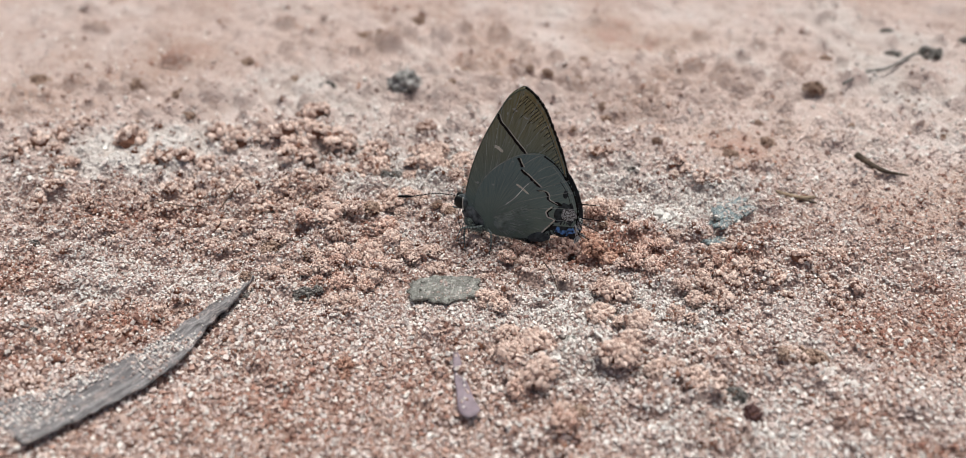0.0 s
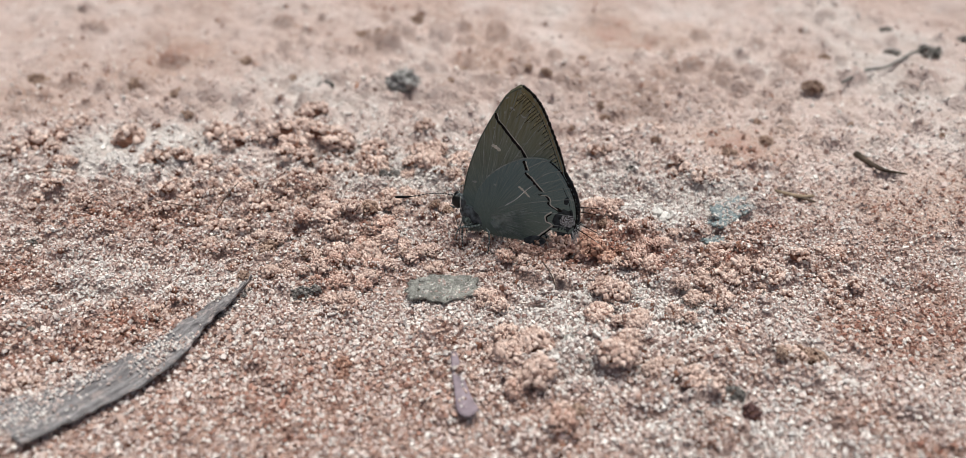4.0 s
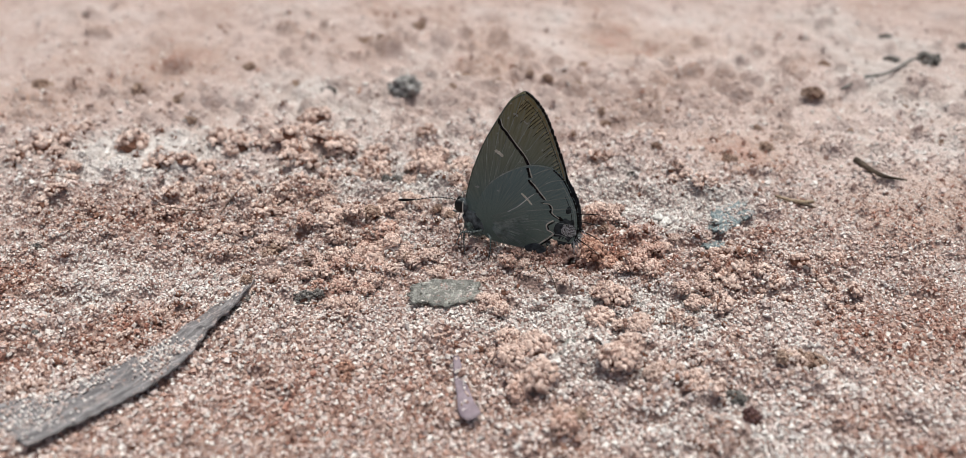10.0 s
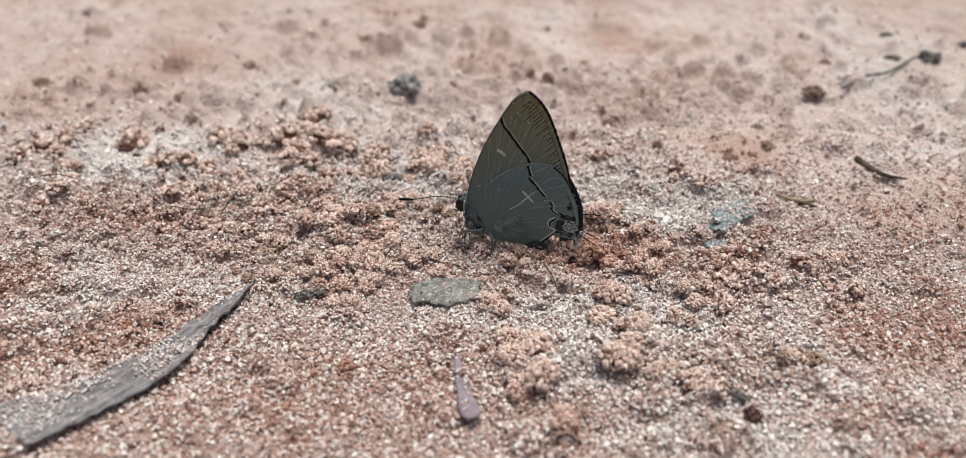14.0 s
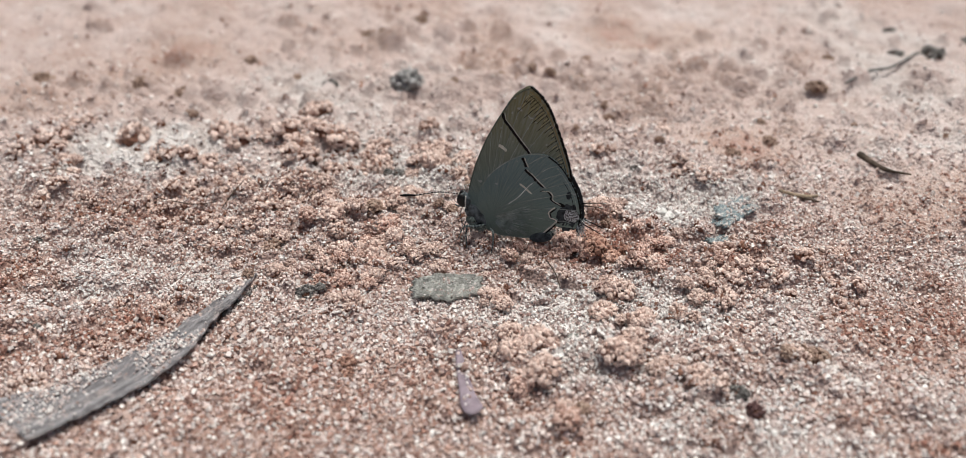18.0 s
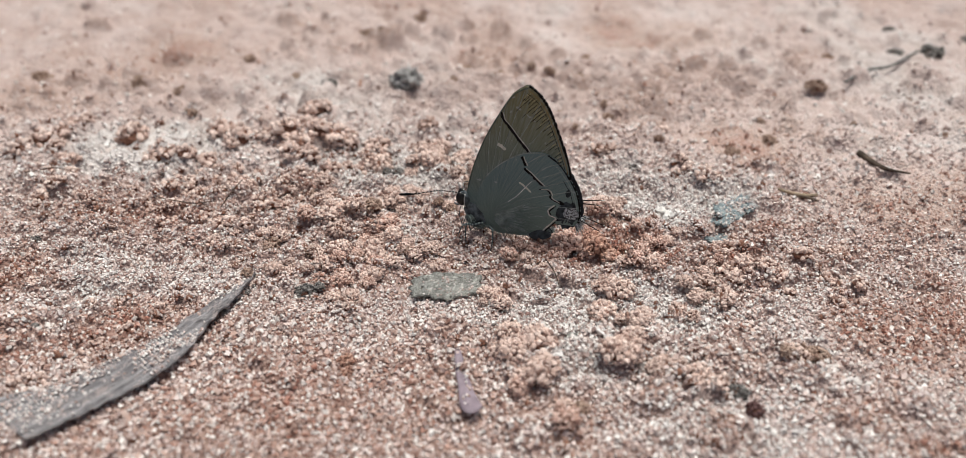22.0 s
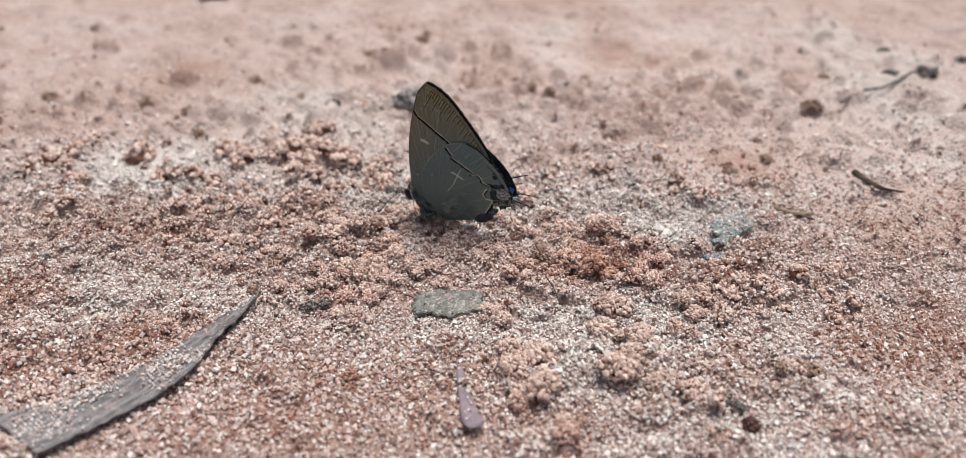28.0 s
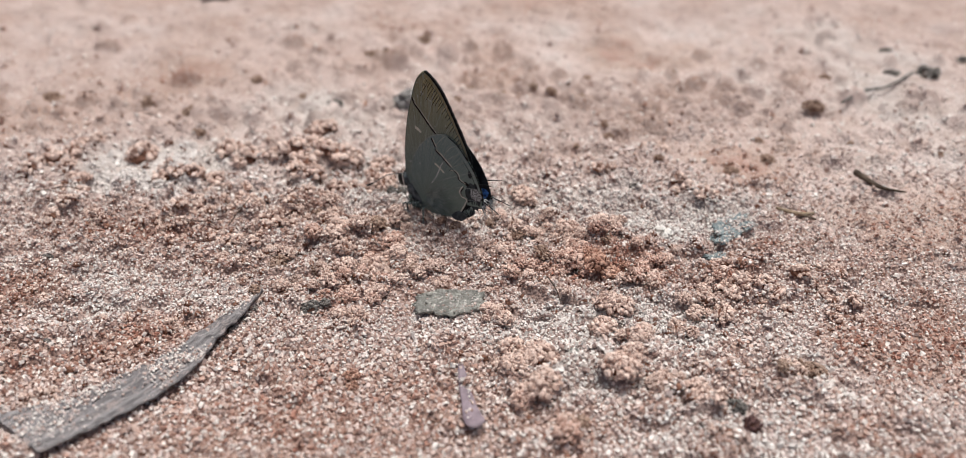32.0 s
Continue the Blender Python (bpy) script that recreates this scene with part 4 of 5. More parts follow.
def clod(meshes, i, x, y, size, label, lift=0.08):
    ob = new("soil_clod", meshes[i % len(meshes)])
    ob.matrix_basis = pose(x * MM, y * MM, (z_at(x, y) + lift * size) * MM, 0, 0, 77 * i) @ Matrix.Scale(size, 4)
    return tagged(ob, label, "soil clod")


# blackish clods for debris, also standing in for the strip's shaded gap
for x, y in [(-23.0, -11.2), (-23.7, -12.6), (-24.4, -14.2), (-25.1, -15.6), (-25.8, -17.0), (-22.5, -10.2)]:
    ob = new("soil_clod", DK[int(-y) % 3])
    ob.matrix_basis = pose(x * MM, y * MM, (z_at(x, y) + 0.05) * MM, 0, 0, 40 * x) @ Matrix.Scale(0.42, 4)
    tagged(ob, "small blackish clod darkening the shaded gap under the wood strip", "soil clod")
GREYC = "dark grey clod of soil on the sand"
BROWNC = "dark brown clod of soil on the sand"
# next two clods are put in for a pale mound and its dark hole
clod(DK, 0, -17.2, -11.3, 1.1, GREYC)
clod(DK, 1, -15.9, -11.0, 0.7, GREYC)
clod(DK, 2, -47.6, -3.0, 0.7, GREYC)
clod(DK, 0, -46.6, -3.2, 0.6, GREYC)
clod(DK, 1, -41.1, -16.6, 0.55, GREYC)
clod(DK, 0, 14.0, -11.6, 0.55, GREYC)
clod(DK, 2, 15.1, -12.2, 0.4, GREYC)
clod(DK, 1, -11.2, 9.6, 0.75, GREYC)
clod(DK, 2, -9.9, 10.0, 0.8, GREYC)
clod(DK, 0, 17.8, 11.0, 0.8, GREYC)
clod(DK, 1, 65.4, 42.6, 2.2, "large dark grey-green clod on whitish sand", -0.15)
clod(DK, 2, 60.2, 42.6, 1.2, GREYC, -0.3)
clod(DK, 2, 62.0, 50.0, 1.0, GREYC, -0.3)
clod(DK, 0, 73.4, 48.2, 1.5, GREYC, -0.3)
clod(DK, 2, 21.4, -24.4, 0.9, GREYC)
clod(DK, 0, -21.1, 32.0, 1.1, GREYC, -0.3)
# sunken ones
clod(BR, 0, -46.6, 31.4, 1.5, BROWNC, -0.1)
clod(BR, 1, -40.8, 30.5, 1.2, BROWNC, -0.1)
clod(BR, 2, 44.2, 29.3, 1.3, BROWNC, -0.1)
clod(BR, 0, 35.2, 17.9, 1.2, BROWNC, -0.1)
clod(BR, 1, -33.8, 40.1, 1.0, BROWNC, -0.1)
clod(BR, 2, -17.4, 49.4, 1.4, BROWNC, -0.1)
clod(BR, 0, -15.0, 46.6, 1.2, BROWNC, -0.1)
clod(BR, 1, -10.2, 54.8, 1.4, BROWNC, -0.1)
clod(BR, 2, -61.1, 33.8, 1.5, BROWNC, -0.1)
clod(BR, 0, 29.9, 14.6, 1.3, BROWNC, -0.1)
clod(BR, 1, 27.6, -20.5, 1.5, BROWNC, -0.1)
clod(BR, 0, 26.2, -21.0, 1.0, BROWNC, 0.1)
clod(BR, 2, 29.0, -20.7, 1.1, BROWNC, 0.1)
# low brownish clods farther back
FAR_CLODS = [
    (9.7, 25.5, 1.0), (15.9, 26.7, 0.9), (23.9, 28.4, 0.9), (13.3, 33.8, 1.2), (9.1, 34.8, 1.0), (-4.2, 32.0, 1.0), (11.3, 20.2, 0.8), (15.9, 23.3, 0.8),
    (35.2, 22.5, 0.8), (-38.0, 24.1, 1.3), (-34.6, 21.7, 1.0), (-30.9, 20.9, 1.0), (-44.3, 22.5, 1.1), (-26.6, 36.7, 1.0), (2.2, 33.8, 1.0), (6.6, 36.7, 1.1),
    (21.3, 17.1, 0.8), (15.0, 42.8, 1.2), (27.9, 43.8, 1.0), (-2.2, 39.7, 1.1), (50.0, 41.7, 1.1), (56.5, 28.4, 1.0), (57.3, 18.6, 0.9), (46.8, 21.7, 0.8)]
for i, (x, y, size) in enumerate(FAR_CLODS):
    clod(CRUMBS_BROWN, i, x, y, size, "low brownish clod of soil on sand", -0.22)
RU = [crumb_mesh("soil_clod", 0.9, RUSTY, 60 + k, 2.6, 0.8) for k in range(2)]
clod(RU, 0, -12.1, -20.6, 0.95, "small rust-orange clod of soil on sand")
clod(RU, 1, -12.0, -21.8, 0.75, "small rust-orange clod of soil on sand")
clod(RU, 1, -16.9, 32.0, 1.5, "small rust-orange clod of soil on sand", -0.3)
MA = [crumb_mesh("soil_clod", 0.95, MAROON, 65, 2.4, 0.75)]
clod(MA, 0, 22.3, -26.4, 1.15, "dark maroon clod of soil on sand")
QZ = [lump("quartz_chip", (0.6, 0.5, 0.45), QUARTZ, 70 + k, 0.3, 2, 1.2, False) for k in range(3)]
for i, (qx, qy, qs) in enumerate([(19.2, 2.2, 1.0), (20.0, 1.5, 0.9), (19.5, 0.9, 0.7), (20.8, 0.4, 0.6), (18.6, 1.2, 0.6)]):
    ob = new("quartz_chip", QZ[i % 3])
    ob.matrix_basis = pose(qx * MM, qy * MM, (z_at(qx, qy) + 0.25) * MM, 0, 0, 50 * i) @ Matrix.Scale(qs, 4)
    tagged(ob, "small white quartz chip on the sand", "quartz chip", "white quartz chips")


# ---- weathered strip of wood ----
LEAN = radians(48)


def turned(v):
    """Into the strip's own frame, with x along it."""
    v = np.asarray(v, float)
    c, n = math.cos(LEAN), math.sin(LEAN)
    return np.stack([c * v[:, 0] + n * v[:, 1], -n * v[:, 0] + c * v[:, 1], v[:, 2]], -1)


# its buried edge and its free edge, from the tip to the broken near end
BURIED = curve_through([(-22.7, -8.4), (-23.6, -9.5), (-25.0, -11.5), (-26.5, -13.5), (-27.8, -15.3), (-29.9, -17.9), (-32.1, -19.7), (-34.0, -21.8), (-36.2, -23.1), (-38.3, -24.4), (-42.2, -25.6)], 100)
FREE = curve_through([(-22.5, -9.0), (-23.2, -12.0), (-23.7, -13.6), (-24.7, -15.8), (-25.5, -18.3), (-26.2, -20.6), (-28.1, -23.4), (-30.1, -25.3), (-32.0, -27.1), (-33.9, -28.7), (-35.8, -30.5)], 100)


def strip_rise(s, u):
    """Height of the strip's top over the sand; u runs from the buried edge (-1) to the free one."""
    wave = 0.35 * (vnoise(s * 40 + 3, u * 2 + 9, 1.0, 77) - 0.5) + 0.5 * (vnoise(s * 11 + 3, u + 5, 1.0, 79) - 0.55) * (1 - u) / 2
    return 0.26 + 0.40 * u + wave - 0.5 * max(0.0, 0.12 - s) / 0.12


# height of the sand under the strip, smoothed
BED_Z = height_at(0.5 * (BURIED + FREE)[:, 0], 0.5 * (BURIED + FREE)[:, 1])
BED = np.convolve(np.pad(BED_Z, 12, mode="edge"), np.ones(25) / 25, mode="valid") + 0.42


def wood_strip():
    """A long curled strip, broader towards its near end; its lower edge stands clear of the sand."""
    verts, faces = [], []
    rows_, across = 100, 19
    rg = np.random.default_rng(9)
    nick = rg.random((rows_, 2))
    for i in range(rows_):
        s = i / (rows_ - 1)
        mid, half, bed = 0.5 * (BURIED[i] + FREE[i]), 0.5 * (FREE[i] - BURIED[i]), BED[i]
        size = np.linalg.norm(half)
        for layer in (0, 1):
            for j in range(across):
                u = 2 * j / (across - 1) - 1
                p = mid + half * u * (1 + 0.10 * (nick[i, 0 if u < 0 else 1] - 0.5) / max(size, 0.6))
                crack = 0.10 * math.sin(9 * u + 2 * s) + 0.07 * math.sin(23 * u - 3 * s)
                verts.append((p[0], p[1], bed + strip_rise(s, u) + crack * (1 - layer) - (0.40 - 0.2 * u) * layer))
    lay = across
    for i in range(rows_ - 1):
        o, p = i * 2 * lay, (i + 1) * 2 * lay
        for j in range(lay - 1):
            faces.append((o + j, p + j, p + j + 1, o + j + 1))
            faces.append((o + lay + j, o + lay + j + 1, p + lay + j + 1, p + lay + j))
        faces.append((o, o + lay, p + lay, p))
        faces.append((o + lay - 1, p + lay - 1, p + 2 * lay - 1, o + 2 * lay - 1))
    for o in (0, (rows_ - 1) * 2 * lay):
        for j in range(lay - 1):
            faces.append((o + j, o + j + 1, o + lay + j + 1, o + lay + j))
    return mesh_of("wood_strip", turned(np.array(verts) - np.array([-30, -21, 0])), faces, True, (WOOD,))


strip = new("wood_strip", wood_strip())
strip.matrix_basis = pose(-0.030, -0.021, 0.0, 0, 0, 48)
dust_c = []
for k in range(2600):
    i, u = int(99 * rng.random() ** 0.8), rng.uniform(-1.0, 0.93)
    q = 0.5 * (BURIED[i] + FREE[i]) + 0.5 * (FREE[i] - BURIED[i]) * u
    heap = 1.3 * math.exp(-((q[0] + 28.5) ** 2 + (q[1] + 20.2) ** 2) / 3.0) + 0.55 * max(0.0, -u - 0.35)
    if vnoise(q[0] + 90, q[1] + 90, 2.2, 5) + heap < rng.uniform(0.42, 1.05):
        continue
    dust_c.append((q[0] + 30, q[1] + 21, BED[i] + strip_rise(i / 99, u) + 0.05 + (0.12 + 0.2 * min(heap, 1)) * rng.random()))
dv, df = grains(turned(dust_c), np.array([rng.uniform(0.06, 0.16) for k in dust_c]))
dust = part("sand_dust", mesh_fast("sand_dust", dv, df, GRAIN, False, np.full(len(dv), 0.2)), strip, "pale sand grains lying on the wood")
dust["kind"] = "stuff"
tagged(strip, "long grey weathered strip of wood dusted with sand", "wood strip")

# ---- butterfly (x ahead, y to its left, z up; mm) ----
butterfly = new("butterfly")
butterfly.empty_display_size = 0.005
tagged(butterfly, "olive-grey hairstreak butterfly with closed wings standing on sand", "butterfly")

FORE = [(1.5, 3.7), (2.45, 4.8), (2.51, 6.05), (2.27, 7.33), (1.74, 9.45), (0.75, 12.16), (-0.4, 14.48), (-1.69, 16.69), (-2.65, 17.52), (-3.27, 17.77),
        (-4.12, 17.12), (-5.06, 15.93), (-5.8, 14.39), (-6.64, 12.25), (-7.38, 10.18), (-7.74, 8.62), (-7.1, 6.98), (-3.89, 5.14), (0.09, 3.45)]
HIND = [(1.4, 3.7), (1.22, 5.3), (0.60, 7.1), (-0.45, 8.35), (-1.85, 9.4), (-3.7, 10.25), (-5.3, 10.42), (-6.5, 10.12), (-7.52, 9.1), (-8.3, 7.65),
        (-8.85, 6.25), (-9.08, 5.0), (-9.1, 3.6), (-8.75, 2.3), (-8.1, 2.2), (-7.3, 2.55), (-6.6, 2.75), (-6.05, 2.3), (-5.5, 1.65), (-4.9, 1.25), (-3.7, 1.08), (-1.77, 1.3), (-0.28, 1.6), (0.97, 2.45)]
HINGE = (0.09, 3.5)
OFF = {"fore": 0.13, "hind": 0.31}


def wing_bend(s, ang, kind):
    """Sideways relief of a wing: shallow pleats along the veins and a soft belly."""
    pleat = 0.06 * math.sin(ang * (17 if kind == "fore" else 15)) * s * (1.15 - s)
    return pleat + 0.10 * math.sin(math.pi * s) * (1 if kind == "fore" else 0.6)


def wing(kind, side):
    """A wing as a thin pleated blade around its hinge; side 1 is the left one."""
    n, rings, thick = 120, 17, 0.045
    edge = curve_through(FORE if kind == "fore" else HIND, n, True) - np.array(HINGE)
    verts, faces = [], []
    for layer in (1, -1):
        verts.append((0, OFF[kind] * side + layer * thick / 2, 0))
        for r in range(1, rings + 1):
            s = 1.0 if r == rings else 0.988 * r / (rings - 1)
            for q in edge:
                y = wing_bend(s, math.atan2(q[1], q[0]), kind)
                verts.append((q[0] * s, (OFF[kind] + y) * side + layer * thick / 2 * (1 if r < rings else 0.5), q[1] * s))
    per = 1 + rings * n
    for l in (0, 1):
        o = l * per
        for k in range(n):
            k2 = (k + 1) % n
            faces.append((o, o + 1 + k, o + 1 + k2) if l else (o, o + 1 + k2, o + 1 + k))
            for r in range(rings - 1):
                a, b = o + 1 + r * n + k, o + 1 + r * n + k2
                faces.append((a, a + n, b + n, b) if l else (a, b, b + n, a + n))
    for k in range(n):
        a, b = 1 + (rings - 1) * n + k, 1 + (rings - 1) * n + (k + 1) % n
        faces.append((a, b, b + per, a + per))
    outer = 0 if side > 0 else 1
    half = n * rings
    dark = [1 if (i // half != outer and i < 2 * half) else 0 for i in range(len(faces))]
    me = mesh_of(kind + "wing", verts, faces, True, (FOREWING if kind == "fore" else HINDWING, INNER), dark)
    for name, values in (("ray", [math.atan2(v[2], v[0] - 0.001) % (2 * math.pi) for v in verts]), ("out", [math.hypot(v[0], v[2]) / 10 for v in verts])):
        me.attributes.new(name, "FLOAT", "POINT").data.foreach_set("value", np.array(values, np.float32))
    return me


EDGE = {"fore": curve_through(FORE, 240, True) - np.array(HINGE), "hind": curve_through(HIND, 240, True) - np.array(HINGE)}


def reach(kind, ang):
    """How far the wing's edge lies from the hinge in that direction."""
    e = EDGE[kind]
    a = np.arctan2(e[:, 1], e[:, 0])
    k = np.argmin(np.abs(np.angle(np.exp(1j * (a - ang)))))
    return float(np.hypot(*e[k]))


def on_wing(kind, side, x, z, proud):
    """The point of the wing's outer face at x, z from the hinge."""
    r, ang = math.hypot(x, z), math.atan2(z, x)
    s = min(r / reach(kind, ang), 1.0)
    return (x, (OFF[kind] + wing_bend(s, ang, kind) + 0.0225 + proud) * side, z)


def line_on(kind, side, pts, width, mat, name, n=22, proud=0.012, wobble=0.0, seed=1):
    """A slim raised band of scales along pts (from the body's origin)."""
    c = curve_through([(p[0] - HINGE[0], p[1] - HINGE[1]) for p in pts], n)
    rg = np.random.default_rng(seed)
    verts, faces = [], []
    for i in range(n):
        d = c[min(i + 1, n - 1)] - c[max(i - 1, 0)]
        d /= np.linalg.norm(d) + 1e-9
        nrm = np.array([-d[1], d[0]])
        w = width / 2 * (1 + wobble * (rg.random() - 0.5)) * (0.45 if i in (0, n - 1) else 1)
        for u, up in ((-1, -0.03), (-0.6, proud), (0.6, proud), (1, -0.03)):
            q = c[i] + nrm * u * w
            verts.append(on_wing(kind, side, q[0], q[1], up))
    for i in range(n - 1):
        for k in range(3):
            a = i * 4 + k
            faces.append((a, a + 1, a + 5, a + 4))
    return mesh_of(name, verts, faces, True, (mat,))


def patch_on(kind, side, cx, cz, ax, az, turn, mat, name, inner=False, seed=3, proud=0.014):
    """A low irregular patch of scales on a wing face."""
    n, rings = 28, 4
    verts, faces = [], []
    rg = np.random.default_rng(seed)
    wob = 1 + 0.25 * (rg.random(n) - 0.5)
    ca, sa = math.cos(radians(turn)), math.sin(radians(turn))
    for r in range(rings + 1):
        for k in range(n):
            a = 2 * math.pi * k / n
            u, v = ax * math.cos(a) * wob[k] * r / rings, az * math.sin(a) * wob[k] * r / rings
            x, z = cx + u * ca - v * sa - HINGE[0], cz + u * sa + v * ca - HINGE[1]
            q = on_wing(kind, side, x, z, proud if r < rings else -0.02)
            if inner:
                q = (q[0], q[1] - side * (0.045 + 2 * (0.014 if r < rings else -0.02)), q[2])
            verts.append(q)
    for r in range(rings):
        for k in range(n):
            k2 = (k + 1) % n
            faces.append((r * n + k, r * n + k2, (r + 1) * n + k2, (r + 1) * n + k))
    return mesh_of(name, verts, faces, True, (mat,))


def hinge_pose(a=0.0, spread=0.0, back=0.0):
    return pose((HINGE[0] - back) * MM, 0, HINGE[1] * MM, 0, a, spread)


def inset(kind, k0, k1, share):
    """Points a share of the way out, along the wing's edge from control point k0 to k1."""
    ctrl = FORE if kind == "fore" else HIND
    return [(HINGE[0] + (p[0] - HINGE[0]) * share, HINGE[1] + (p[1] - HINGE[1]) * share) for p in ctrl[k0:k1 + 1]]


wings = {}
for side, word in ((1, "left"), (-1, "right")):
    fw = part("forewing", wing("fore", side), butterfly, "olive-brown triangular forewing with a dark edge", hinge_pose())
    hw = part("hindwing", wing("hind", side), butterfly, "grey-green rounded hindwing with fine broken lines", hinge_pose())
    wings[word] = hw
    # forewing marks
    def fmark(name, pts, width, mat, label, **kw):
        return part(name, line_on("fore", side, pts, width, mat, name, **kw), fw, label)

    def hmark(name, pts, width, mat, label, **kw):
        return part(name, line_on("hind", side, pts, width, mat, name, **kw), hw, label)

    FL = [(-0.74, 14.9), (-0.95, 14.16), (-1.38, 13.7), (-2.0, 12.9), (-2.65, 12.1), (-3.29, 11.33), (-3.95, 10.1)]
    fmark("dark_line", FL, 0.36, INK, "broken black line", wobble=0.9, seed=4)
    fmark("pale_edge", [(p[0] - 0.18, p[1] + 0.02) for p in FL], 0.11, PALELINE, "thin whitish edging", wobble=0.8, seed=5)
    fmark("cell_dash", [(-0.40, 11.6), (-0.85, 11.38), (-1.25, 11.0)], 0.44, PALELINE, "short whitish dash", n=8, wobble=0.5)
    fmark("outer_margin", inset("fore", 9, 15, 0.998), 0.19, INK, "black scalloped outer margin", n=110, wobble=1.2)
    fmark("fringe", inset("fore", 9, 15, 0.972), 0.10, OCHRE, "thin ochre line inside the margin", n=40)
    fmark("inner_margin", inset("fore", 9, 15, 0.95), 0.07, INK, "thin black line", n=40)
    fmark("costa", inset("fore", 2, 9, 0.985), 0.16, VEIN, "dark leading edge", n=40)
    rim = curve_through(inset("fore", 9, 14, 0.955), 23)
    for k in range(1, 23):
        u, p = k / 22, rim[k] + np.array([rng.uniform(-0.1, 0.1), rng.uniform(-0.22, 0.22)])
        ln = (1.8 - 0.8 * u) * rng.uniform(0.35, 1.3)
        q = (p[0] + 0.72 * ln, p[1] - (0.78 - 0.2 * u) * ln)
        fmark("streak", [p, ((p[0] + q[0]) / 2, (p[1] + q[1]) / 2 + 0.04), q], 0.075, INK, "short black streak by the margin", n=8, wobble=0.7, seed=k)
        fmark("pale_streak", [(p[0] + 0.06, p[1] + 0.17), ((p[0] + q[0]) / 2 + 0.06, (p[1] + q[1]) / 2 + 0.19), (q[0] - 0.2 * ln, q[1] + 0.17 + 0.15 * ln)], 0.075, OLIVE,
              "short pale olive streak by the margin", n=8, wobble=0.7, seed=k + 40)
    for k, (x, z) in enumerate([(0.3, 13.1), (-1.2, 16.0), (-3.0, 17.6), (-4.6, 16.5), (-5.6, 14.8), (-6.4, 12.9), (-7.0, 11.2), (-7.5, 9.5), (-7.3, 7.4)]):
        fmark("vein", [(0.6, 4.4), (0.6 + (x - 0.6) * 0.45, 4.4 + (z - 4.4) * 0.5), (x, z)], 0.075, HVEIN, "", n=14)
    # hindwing marks
    for k, pts in enumerate(([(-3.92, 10.05), (-4.02, 9.6), (-4.2, 9.05)], [(-4.0, 8.8), (-4.55, 8.2), (-4.95, 7.65), (-5.65, 6.8)],
                             [(-5.25, 6.44), (-6.0, 6.34), (-6.3, 5.85), (-6.26, 5.4), (-6.98, 4.85)])):
        hmark("dark_line", pts, 0.36 if k < 2 else 0.20, INK, "broken black line", wobble=0.9, seed=8 + k, proud=0.02)
        hmark("pale_edge", [(p[0] - 0.18, p[1] - 0.02) for p in pts], 0.13, PALELINE, "thin whitish edging", wobble=0.8, seed=18 + k, proud=0.03)
    ZIG = [(-6.6, 4.6), (-5.85, 4.05), (-5.95, 3.45), (-6.65, 3.05), (-5.88, 2.35), (-5.05, 1.62), (-4.5, 1.5)]
    for a, b in zip(ZIG, ZIG[1:]):
        hmark("zigzag_shadow", [(a[0] - 0.15, a[1] - 0.10), ((a[0] + b[0]) / 2 - 0.15, (a[1] + b[1]) / 2 - 0.08), (b[0] - 0.15, b[1] - 0.10)], 0.18, INK, "black edging of the zigzag", n=8, wobble=0.4, proud=0.02)
        hmark("zigzag", [a, ((a[0] + b[0]) / 2, (a[1] + b[1]) / 2 + 0.03), b], 0.17, BAND, "stroke of a whitish zigzag line", n=8, wobble=0.4, proud=0.03)
    hmark("cell_dash", [(-3.32, 7.27), (-3.8, 6.8), (-4.4, 6.12)], 0.26, PALELINE, "short whitish dash", n=10, wobble=0.5, proud=0.025)
    for pts in ([(-0.2, 4.3), (-2.06, 5.15), (-3.27, 6.04), (-4.14, 6.99), (-5.03, 7.47), (-7.71, 8.26)], [(-4.9, 7.9), (-6.16, 8.75), (-7.5, 9.1)], [(-4.31, 9.26), (-5.47, 9.9), (-6.3, 10.15)],
                [(-0.3, 4.0), (-2.6, 5.0), (-4.2, 5.45), (-8.6, 6.1)], [(-5.7, 6.67), (-7.0, 7.0), (-8.45, 7.3)], [(-0.3, 3.9), (-3.0, 4.35), (-4.62, 4.4), (-6.48, 4.45), (-8.9, 4.15)],
                [(-0.3, 3.8), (-2.6, 3.9), (-4.6, 3.5), (-5.9, 3.1)], [(-0.3, 3.7), (-2.2, 3.3), (-4.0, 2.5), (-5.0, 2.0)], [(-6.7, 3.05), (-7.4, 3.0), (-8.0, 2.7)]):
        hmark("vein", pts, 0.09, HVEIN, "", n=22, proud=0.024)
    hmark("cell_line", [(-1.9, 5.05), (-3.0, 5.8), (-4.1, 6.9), (-4.6, 7.3)], 0.11, TUFT, "pale stretch of vein through the dash", n=16, wobble=0.6, proud=0.03)
    hmark("outer_margin", inset("hind", 7, 13, 0.99), 0.20, INK, "black scalloped outer margin", n=70, wobble=1.2)
    hmark("pale_margin", inset("hind", 8, 13, 0.955), 0.08, HVEIN, "thin grey line inside the margin", n=40)
    hmark("inner_margin", inset("hind", 9, 13, 0.925), 0.08, INK, "thin black line", n=40)
